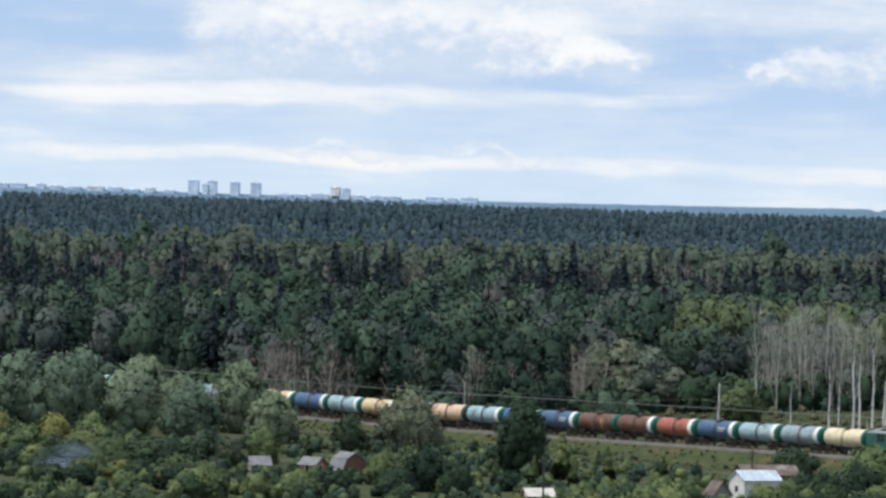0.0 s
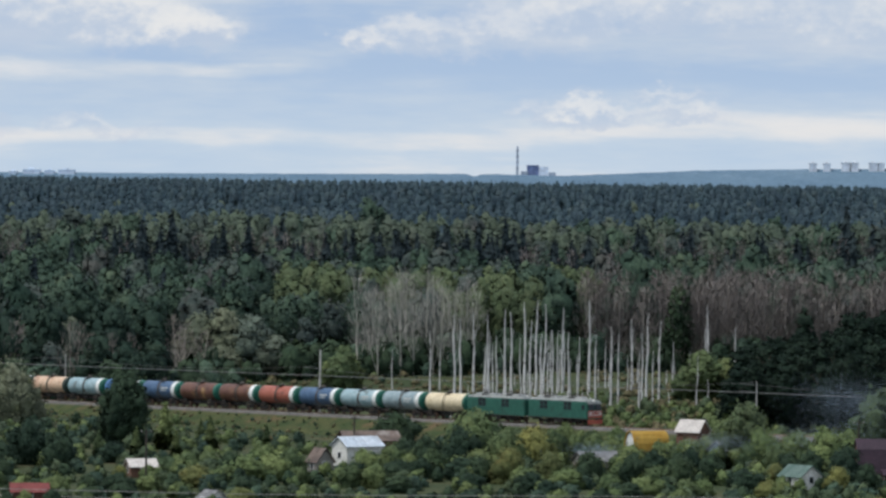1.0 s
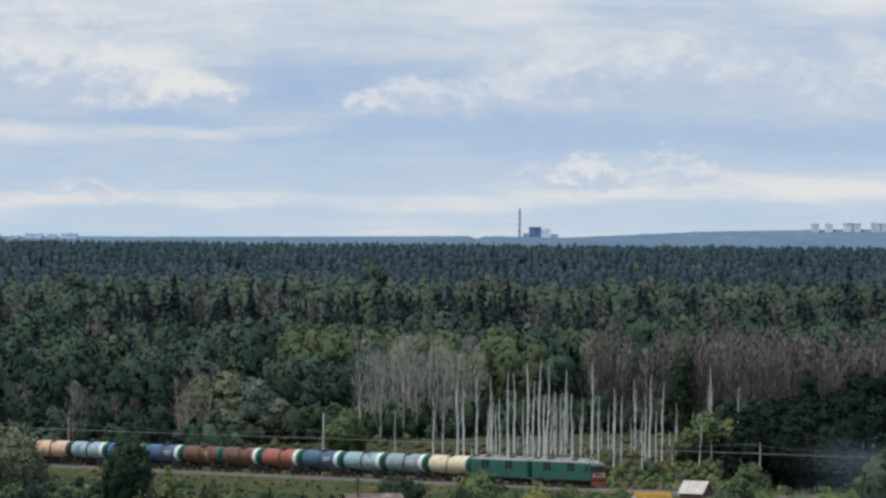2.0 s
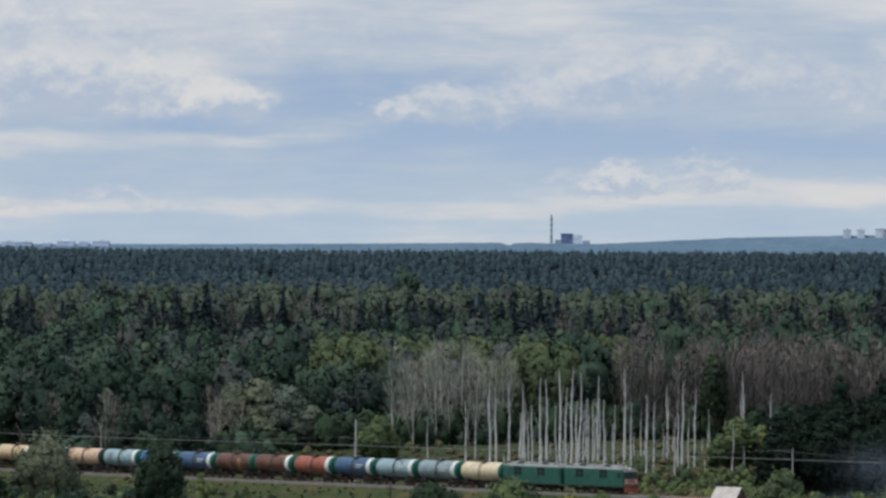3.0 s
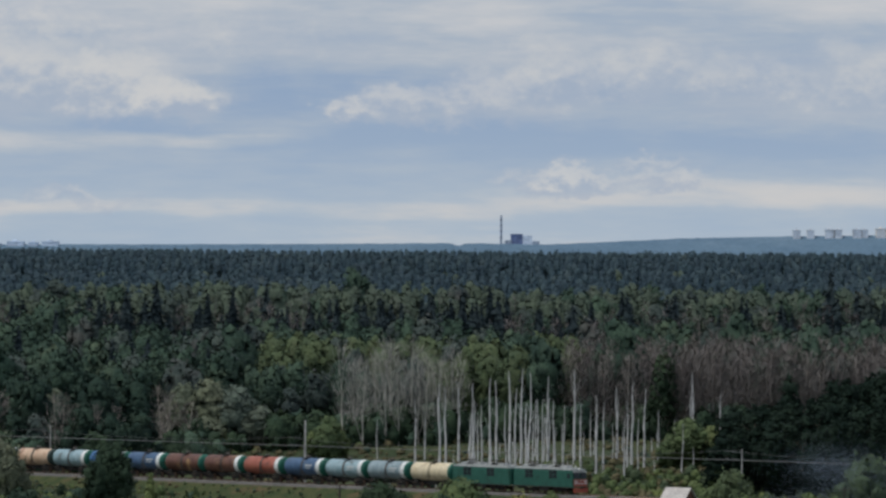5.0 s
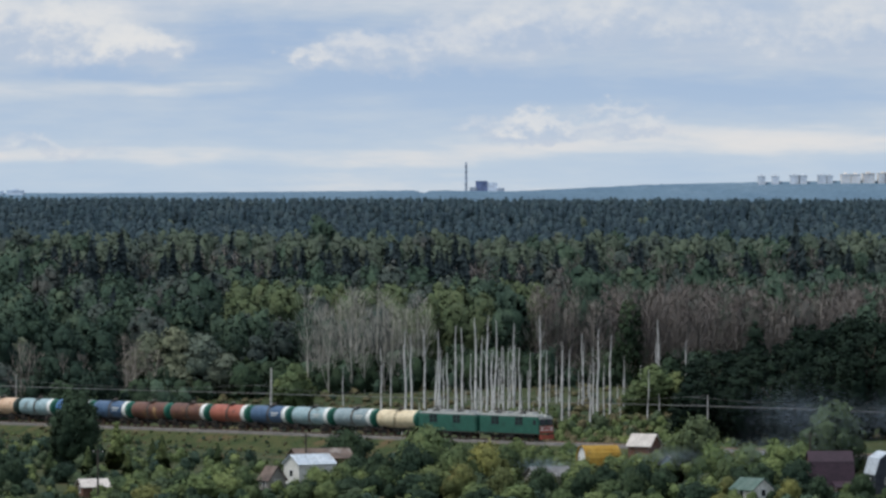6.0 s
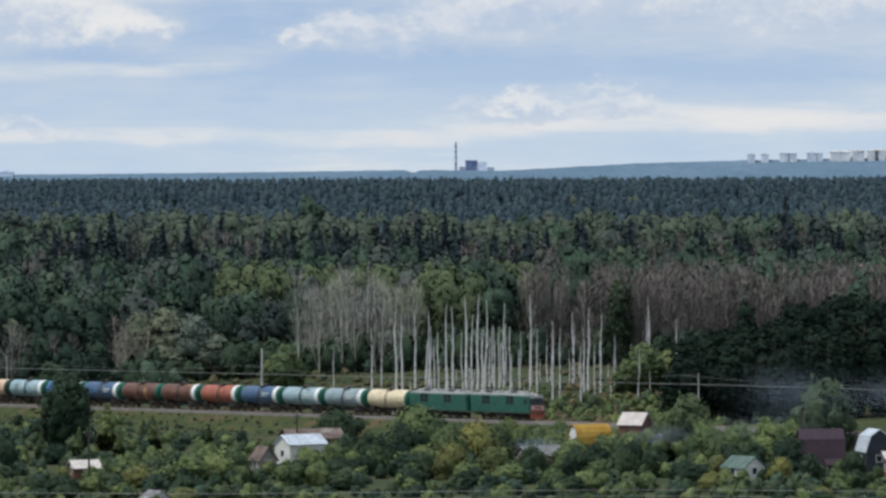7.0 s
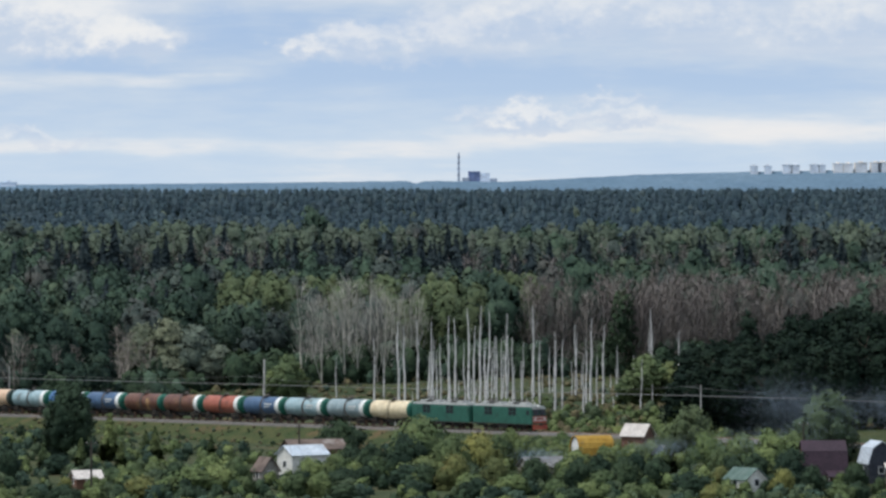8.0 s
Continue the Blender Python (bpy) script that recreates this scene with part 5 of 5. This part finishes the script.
# ---- cottages ----
M.update({
    "lime": material("whitewashed_wall", (0.62, 0.61, 0.56), (0.70, 0.69, 0.65), 0.7, 0.9, 0, 8, 0.1, (0.45, 0.43, 0.38)),
    "wall_grey": material("weathered_boards", (0.20, 0.19, 0.17), (0.28, 0.26, 0.24), 0.8, 0.9, 0, 9, 0.2),
    "wall_brown": material("brown_boards", (0.12, 0.06, 0.045), (0.17, 0.09, 0.06), 0.8, 0.85, 0, 9, 0.2),
    "wall_blue": material("pale_blue_wall", (0.33, 0.38, 0.42), (0.40, 0.45, 0.48), 0.8, 0.85),
    "brick": material("red_brick_wall", (0.32, 0.15, 0.10), (0.40, 0.20, 0.13), 1.2, 0.9),
    "roof_white": material("zinc_roof", (0.50, 0.56, 0.62), (0.60, 0.65, 0.70), 0.4, 0.45, 0.3, 8, 0.05, (0.42, 0.44, 0.46)),
    "roof_grey": material("slate_grey_roof", (0.15, 0.15, 0.155), (0.21, 0.21, 0.21), 0.7, 0.85, 0, 8, 0.1),
    "roof_pale": material("pale_sheet_roof", (0.46, 0.42, 0.39), (0.56, 0.52, 0.48), 0.7, 0.8, 0, 8, 0.1),
    "roof_rust": material("rusty_brown_roof", (0.10, 0.075, 0.065), (0.16, 0.12, 0.10), 0.6, 0.8, 0, 8, 0.1, (0.25, 0.22, 0.2)),
    "roof_dark": material("dark_blue_roof", (0.035, 0.04, 0.055), (0.055, 0.06, 0.075), 0.6, 0.6),
    "roof_plum": material("plum_roof", (0.030, 0.017, 0.026), (0.040, 0.022, 0.033), 0.5, 0.55),
    "roof_ochre": material("mossy_ochre_roof", (0.33, 0.19, 0.03), (0.40, 0.25, 0.05), 0.8, 0.85, 0, 8, 0.1, (0.24, 0.16, 0.05)),
    "roof_green": material("green_roof", (0.07, 0.12, 0.10), (0.10, 0.15, 0.13), 0.6, 0.6),
    "roof_red": material("dark_red_roof", (0.14, 0.03, 0.03), (0.19, 0.045, 0.04), 0.6, 0.65),
    "trim": material("white_trim", (0.68, 0.68, 0.66), (0.75, 0.75, 0.73), 1.0, 0.7),
})


def prism(section, x0, x1):
    """A solid with the section (y, z) between x0 and x1."""
    bm = bmesh.new()
    a = [bm.verts.new((x0, y, z)) for y, z in section]
    b = [bm.verts.new((x1, y, z)) for y, z in section]
    n = len(section)
    bm.faces.new(a[::-1])
    bm.faces.new(b)
    for i in range(n):
        bm.faces.new((a[i], a[(i + 1) % n], b[(i + 1) % n], b[i]))
    bmesh.ops.recalc_face_normals(bm, faces=bm.faces[:])
    return bm


def cottage(at, turn, words, length, width, wall_h, roof_h, wall, roof, style="gable", windows=2, chimney=False, over=0.3, gable=None):
    """A small house: ridge along x; gables at both ends. style: gable, gambrel, arch or lean."""
    x, y = at
    ob = thing("cottage", words, "house", Matrix.Translation((x, y, ground_z(x, y) - 0.1)) @ Matrix.Rotation(radians(turn), 4, "Z"))
    L, W, h, r = length / 2, width / 2, wall_h, roof_h
    if style == "gable":
        line = [(-W, h), (0, h + r), (W, h)]
    elif style == "gambrel":
        line = [(-W, h), (-W * 0.68, h + r * 0.68), (0, h + r), (W * 0.68, h + r * 0.68), (W, h)]
    elif style == "arch":
        line = [(-W * math.cos(a), h + r * math.sin(a)) for a in [math.pi * i / 10 for i in range(11)]]
    else:
        line = [(-W, h), (W, h + r)]
    part("wall", prism([(-W, 0)] + line + [(W, 0)], -L, L), M[wall], ob)
    if gable:
        for sx in (-1, 1):
            part("gable", prism(line if len(line) > 2 else line + [(W, h)], sx * (L + 0.005), sx * (L + 0.04)), M[gable], ob)
    t = 0.1
    for (y0, z0), (y1, z1) in zip(line, line[1:]):
        d = math.hypot(y1 - y0, z1 - z0)
        ny, nz = -(z1 - z0) / d, (y1 - y0) / d
        ey, ez = (y1 - y0) / d, (z1 - z0) / d
        lo = over if (y0, z0) == line[0] else 0.0
        hi = over if (y1, z1) == line[-1] else 0.0
        q = [(y0 - ey * lo + ny * 0.005, z0 - ez * lo + nz * 0.005), (y1 + ey * hi + ny * 0.005, z1 + ez * hi + nz * 0.005),
             (y1 + ey * hi + ny * t, z1 + ez * hi + nz * t), (y0 - ey * lo + ny * t, z0 - ez * lo + nz * t)]
        slab = part("roof", prism(q, -L - over, L + over), M[roof], ob)
        if d > 1.2 and style in ("gable", "lean"):
            k = max(2, int(length / 1.1))
            bm = bmesh.new()
            for i in range(k + 1):
                xx = -L - over + (length + 2 * over) * i / k
                p = [(u + ny * 0.02, v + nz * 0.02) for u, v in (q[3], q[2])]
                tube(bm, (xx, *p[0]), (xx, *p[1]), 0.025, n=4)
            part("seam", bm, M[roof], slab)
    for sx in (-1, 1):
        w = part("window", boxed((sx * L - 0.03, sx * L + 0.03, -0.4, 0.4, h * 0.5, h * 0.5 + 0.9)), M["glass"], ob)
        part("frame", boxed((sx * L - 0.05, sx * L + 0.05, -0.5, -0.4, h * 0.5 - 0.1, h * 0.5 + 1.0), (sx * L - 0.05, sx * L + 0.05, 0.4, 0.5, h * 0.5 - 0.1, h * 0.5 + 1.0),
                            (sx * L - 0.05, sx * L + 0.05, -0.4, 0.4, h * 0.5 + 0.9, h * 0.5 + 1.0), (sx * L - 0.05, sx * L + 0.05, -0.4, 0.4, h * 0.5 - 0.1, h * 0.5)), M["trim"], w)
    for i in range(windows):
        xx = -L + length * (i + 0.7) / (windows + 0.4)
        w = part("window", boxed((xx - 0.35, xx + 0.35, -W - 0.03, -W + 0.03, h * 0.45, h * 0.45 + 0.9)), M["glass"], ob)
        part("frame", boxed((xx - 0.45, xx - 0.35, -W - 0.05, -W + 0.05, h * 0.45 - 0.1, h * 0.45 + 1.0), (xx + 0.35, xx + 0.45, -W - 0.05, -W + 0.05, h * 0.45 - 0.1, h * 0.45 + 1.0),
                            (xx - 0.35, xx + 0.35, -W - 0.05, -W + 0.05, h * 0.45 + 0.9, h * 0.45 + 1.0)), M["trim"], w)
    if chimney:
        part("chimney", boxed((L * 0.3, L * 0.3 + 0.5, -0.25, 0.25, h + r * 0.6, h + r + 0.8), bevel=0.02), M["brick"], ob, "brick chimney")
    return ob


cottage((-21.2, 838), 36, "white two-storey cottage with a bluish zinc roof", 6.4, 4.0, 3.7, 1.3, "lime", "roof_white", windows=2)
cottage((-19.9, 852), 20, "cottage with a rusty ribbed brown roof", 8.6, 5.0, 3.8, 1.3, "wall_brown", "roof_rust", chimney=False)
cottage((-26.3, 827), -60, "small dark-roofed shed beside a white cottage", 3.0, 2.8, 1.9, 1.9, "wall_grey", "roof_rust", windows=1)
cottage((-51.4, 808), 18, "low cottage with a pale sheet roof", 3.8, 3.6, 1.7, 1.0, "wall_brown", "roof_pale", windows=1)
cottage((22.6, 871), 22, "barn with an arched ochre roof and white gable", 5.4, 3.8, 2.0, 2.7, "wall_brown", "roof_ochre", "arch", 1, gable="trim")
cottage((29.6, 869), -30, "shed with a pale metal roof among trees", 3.8, 3.6, 4.0, 1.7, "wall_brown", "roof_pale", "gable", 1)
cottage((33.5, 860), 65, "small pale blue gabled shed", 3.4, 2.6, 2.6, 1.2, "wall_blue", "roof_grey", windows=1)
cottage((42.6, 800), -50, "white cottage with a green-grey roof", 4.4, 4.2, 1.9, 1.5, "lime", "roof_green", windows=1)
cottage((54.3, 813), 5, "large house with a steep plum-coloured roof", 6.0, 5.6, 1.9, 4.7, "wall_grey", "roof_plum", "gambrel", 2, gable="wall_brown")
cottage((57.2, 808), 5, "low porch with a plum-coloured lean-to roof", 4.6, 2.8, 1.8, 0.6, "wall_brown", "roof_plum", "lean", 1)
cottage((62.6, 820), -76, "dark house with white gambrel roof edges", 4.6, 4.0, 3.2, 3.0, "roof_dark", "roof_white", "gambrel", 1, gable="roof_dark")
cottage((66.2, 812), -76, "small dark shed with white gambrel roof edges", 4.0, 3.6, 2.6, 2.8, "roof_dark", "roof_white", "gambrel", 1, gable="roof_dark")
cottage((64.0, 792), 4, "dark brown timber shed", 4.0, 3.0, 3.6, 0.8, "wall_brown", "roof_pale", "lean", 1)
cottage((-118.8, 899), -55, "white hut with a steep dark blue roof", 3.6, 3.6, 1.5, 2.0, "lime", "roof_dark", windows=1)
cottage((-99.6, 877), 20, "small hut with a grey sheet roof", 3.0, 3.0, 1.6, 1.2, "wall_grey", "roof_grey", windows=1)
cottage((-90.8, 874), -30, "grey hut with a brick gable", 3.0, 3.0, 2.0, 1.1, "brick", "roof_grey", windows=1)
cottage((-84.8, 869), -58, "dark brown cottage with a gambrel roof", 4.6, 4.4, 1.3, 2.9, "wall_brown", "roof_grey", "gambrel", 1, gable="wall_brown")
cottage((-106.0, 856), 15, "low shed with a grey sheet roof", 3.4, 3.0, 1.5, 0.9, "wall_grey", "roof_grey", windows=1)
cottage((-110.5, 838), 10, "white greenhouse shed with a pale roof", 4.2, 3.0, 1.2, 0.8, "trim", "roof_pale", windows=0)
cottage((-61.5, 738), 8, "low shed with a dark red roof", 4.6, 3.2, 1.8, 1.0, "wall_brown", "roof_red", windows=1)
cottage((-37.6, 738), -58, "small white gabled hut with a grey roof", 3.0, 2.8, 1.3, 1.1, "lime", "roof_grey", windows=1)
cottage((14.5, 850), 25, "cottage with a bluish grey roof hidden in trees", 6.0, 4.0, 1.3, 1.3, "wall_grey", "roof_grey", windows=1)


# ---- the far ridge and the towns on the horizon ----
M.update({
    # the ridge's blue is aerial haze mixed into the woods' own colour
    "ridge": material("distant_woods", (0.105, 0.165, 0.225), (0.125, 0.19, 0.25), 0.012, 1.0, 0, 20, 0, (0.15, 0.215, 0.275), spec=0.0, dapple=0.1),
    # concrete shifted towards sky blue, as haze would pale it
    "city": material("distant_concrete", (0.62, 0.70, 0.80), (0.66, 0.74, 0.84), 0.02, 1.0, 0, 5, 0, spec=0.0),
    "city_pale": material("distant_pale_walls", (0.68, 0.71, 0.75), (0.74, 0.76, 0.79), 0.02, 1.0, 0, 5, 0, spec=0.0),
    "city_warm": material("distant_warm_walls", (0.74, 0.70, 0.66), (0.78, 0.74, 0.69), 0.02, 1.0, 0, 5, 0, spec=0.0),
    # windows nearly as pale as the walls: haze painted in
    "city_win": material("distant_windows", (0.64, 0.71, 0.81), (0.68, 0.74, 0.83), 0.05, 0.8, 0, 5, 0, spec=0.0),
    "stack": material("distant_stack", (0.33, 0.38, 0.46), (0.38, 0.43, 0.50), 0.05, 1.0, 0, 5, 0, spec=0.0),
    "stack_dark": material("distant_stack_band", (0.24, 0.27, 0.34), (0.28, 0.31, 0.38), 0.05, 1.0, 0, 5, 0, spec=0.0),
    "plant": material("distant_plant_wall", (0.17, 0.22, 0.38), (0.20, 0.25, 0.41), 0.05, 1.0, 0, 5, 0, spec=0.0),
})


def ridge_top(a):
    """Height of the distant skyline by bearing in degrees, at 4.7 km."""
    pts = [(-12, 41.5), (-9, 42), (-7, 40.8), (-5, 40.4), (-3.5, 41.2), (-2, 42.3), (-1, 43.3), (-0.45, 43.9), (-0.37, 43.9), (-0.33, 42.0), (-0.28, 42.0), (-0.22, 43.9), (0.6, 43.2), (1.2, 45.8),
           (2.0, 49.2), (3.0, 51.4), (4.0, 52.8), (5.0, 53.4), (7, 53.5), (12, 50)]
    for (a0, z0), (a1, z1) in zip(pts, pts[1:]):
        if a <= a1:
            return z0 + (z1 - z0) * (a - a0) / (a1 - a0) + 0.35 * noise.noise(Vector((a * 6, 0, 2))) + 0.25 * noise.noise(Vector((a * 30, 0, 4)))
    return pts[-1][1]


def far_ridge():
    v, f = [], []
    cols = [-12 + 0.04 * i for i in range(601)]
    for a in cols:
        t = math.tan(radians(a))
        z = ridge_top(a)
        for y, q in ((4480, 18.0), (4520, 26.0), (4640, 33 + (z - 42) * 0.6), (4700, z), (4800, z - 6), (4900, 10)):
            v.append((y * t, y, q + 0.2 * noise.noise(Vector((a * 8, y * 0.02, 0)))))
    n = 6
    for i in range(len(cols) - 1):
        for j in range(n - 1):
            f.append((i * n + j, (i + 1) * n + j, (i + 1) * n + j + 1, i * n + j + 1))
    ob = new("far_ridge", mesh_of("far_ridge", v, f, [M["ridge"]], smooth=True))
    tagged(ob, "distant wooded ridge painted haze-blue on the horizon", "backdrop", kind="structure")


far_ridge()


def block(a, top, width, mat, words, floors=8, base=None, depth=14.0, group=""):
    """A far apartment block: body, roof slab and rows of window strips."""
    y = 4690.0
    x = y * math.tan(radians(a))
    z0 = (ridge_top(a) - 7.0) if base is None else base
    ob = thing("apartment_block", words, "building", Matrix.Translation((x, y, z0)), group)
    h = top - z0
    part("body", boxed((-width / 2, width / 2, 0, depth, 0, h)), M[mat], ob)
    part("roof", boxed((-width / 2 - 0.3, width / 2 + 0.3, -0.3, depth + 0.3, h, h + 0.6)), M[mat], ob)
    part("stair_head", boxed((-width * 0.2, width * 0.15, 4, 9, h + 0.6, h + 1.7)), M[mat], ob)
    step = max(1.6, (h - 4) / floors)
    k = 0
    z = 4.6
    while z + 0.8 < h and k < 12:
        part("window_strip", boxed((-width / 2 + 0.5, width / 2 - 0.5, -0.06, 0.02, z, z + step * 0.38)), M["city_win"], ob)
        z += step
        k += 1


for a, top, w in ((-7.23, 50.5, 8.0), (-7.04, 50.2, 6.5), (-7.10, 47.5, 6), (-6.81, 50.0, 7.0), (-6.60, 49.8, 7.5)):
    block(a, top, w, "city", "tall apartment tower painted haze-blue on the horizon", 9, group="towers on the horizon")
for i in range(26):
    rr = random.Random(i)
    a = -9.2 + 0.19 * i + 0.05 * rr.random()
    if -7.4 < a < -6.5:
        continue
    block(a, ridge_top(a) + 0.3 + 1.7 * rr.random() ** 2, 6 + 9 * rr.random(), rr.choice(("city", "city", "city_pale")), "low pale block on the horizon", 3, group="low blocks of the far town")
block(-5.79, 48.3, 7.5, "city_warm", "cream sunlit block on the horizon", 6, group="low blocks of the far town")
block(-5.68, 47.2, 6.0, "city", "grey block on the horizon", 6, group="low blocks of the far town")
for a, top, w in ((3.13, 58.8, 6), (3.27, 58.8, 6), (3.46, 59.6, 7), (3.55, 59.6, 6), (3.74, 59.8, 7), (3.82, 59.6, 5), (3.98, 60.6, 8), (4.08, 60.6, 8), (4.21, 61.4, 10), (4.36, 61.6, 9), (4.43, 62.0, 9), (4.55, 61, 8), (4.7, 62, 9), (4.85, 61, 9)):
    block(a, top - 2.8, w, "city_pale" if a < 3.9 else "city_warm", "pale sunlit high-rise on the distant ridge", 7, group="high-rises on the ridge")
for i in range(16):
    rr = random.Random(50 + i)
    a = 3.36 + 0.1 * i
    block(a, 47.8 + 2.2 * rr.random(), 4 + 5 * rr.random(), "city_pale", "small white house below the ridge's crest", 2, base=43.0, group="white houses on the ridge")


def power_station():
    y = 4714.0
    x = y * math.tan(radians(0.135))
    ob = thing("factory_chimney", "tall grey banded chimney on the horizon", "chimney", Matrix.Translation((x, y, 40)))
    bm = bmesh.new()
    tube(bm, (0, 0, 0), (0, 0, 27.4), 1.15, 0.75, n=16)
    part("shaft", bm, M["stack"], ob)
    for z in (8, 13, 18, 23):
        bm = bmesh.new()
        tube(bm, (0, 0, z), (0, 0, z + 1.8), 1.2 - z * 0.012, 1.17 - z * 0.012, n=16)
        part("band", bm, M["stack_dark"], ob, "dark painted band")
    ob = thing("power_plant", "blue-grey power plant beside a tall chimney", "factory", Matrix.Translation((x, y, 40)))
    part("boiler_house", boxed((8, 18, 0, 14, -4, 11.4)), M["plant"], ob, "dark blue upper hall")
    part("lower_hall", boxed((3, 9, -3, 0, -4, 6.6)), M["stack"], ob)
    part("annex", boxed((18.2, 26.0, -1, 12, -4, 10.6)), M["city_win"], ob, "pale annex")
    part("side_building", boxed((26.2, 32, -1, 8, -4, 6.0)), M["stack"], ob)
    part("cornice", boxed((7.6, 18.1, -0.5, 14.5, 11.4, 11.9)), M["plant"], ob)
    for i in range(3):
        part("window_strip", boxed((4 + 3 * i, 6 + 3 * i, -3.1, -2.95, 3.0, 3.8)), M["plant"], ob)


power_station()


# ---- drifting garden smoke: a cloud of fine motes ----
def smoke(name, words, puffs, count, seed):
    rng = np.random.default_rng(seed)
    weights = np.array([p[6] for p in puffs], float)
    k = rng.choice(len(puffs), count, p=weights / weights.sum())
    P = np.array([p[:6] for p in puffs], float)[k]
    c = P[:, :3] + rng.normal(size=(count, 3)) * P[:, 3:6] * 0.5
    s = 0.018
    v = (c[:, None, :] + rng.normal(size=(count, 3, 3)) * s).reshape(-1, 3)
    ob = new(name, tri_mesh(name, v, np.arange(count * 3).reshape(-1, 3), [M["smoke"]]))
    tagged(ob, words, "smoke", kind="stuff")


M["smoke"] = material("smoke_motes", (0.36, 0.45, 0.56), (0.42, 0.51, 0.62), 0.05, 1.0, 0, 5, 0, spec=0.0)
smoke("smoke", "thin blue-grey bonfire smoke drifting over gardens", [(56, 835, 9.5, 9, 6, 3.5, 2.5), (51, 836, 11.5, 8, 6, 3.6, 3), (48, 832, 6, 8, 5, 2.2, 2), (32, 836, 4.8, 5, 4, 1.4, 1.2), (14, 838, 3.4, 4, 3, 1.0, 0.8), (66, 838, 11, 6, 6, 3, 2)], 95000, 41)
smoke("smoke", "pale bonfire smoke rising beside willows", [(-127, 850, 1.4, 3.2, 3, 1.6, 2), (-124.5, 851, 3.6, 3.2, 3, 1.6, 1.2), (-128.5, 849, 0.4, 1.2, 1.2, 1.0, 0.8)], 34000, 42)
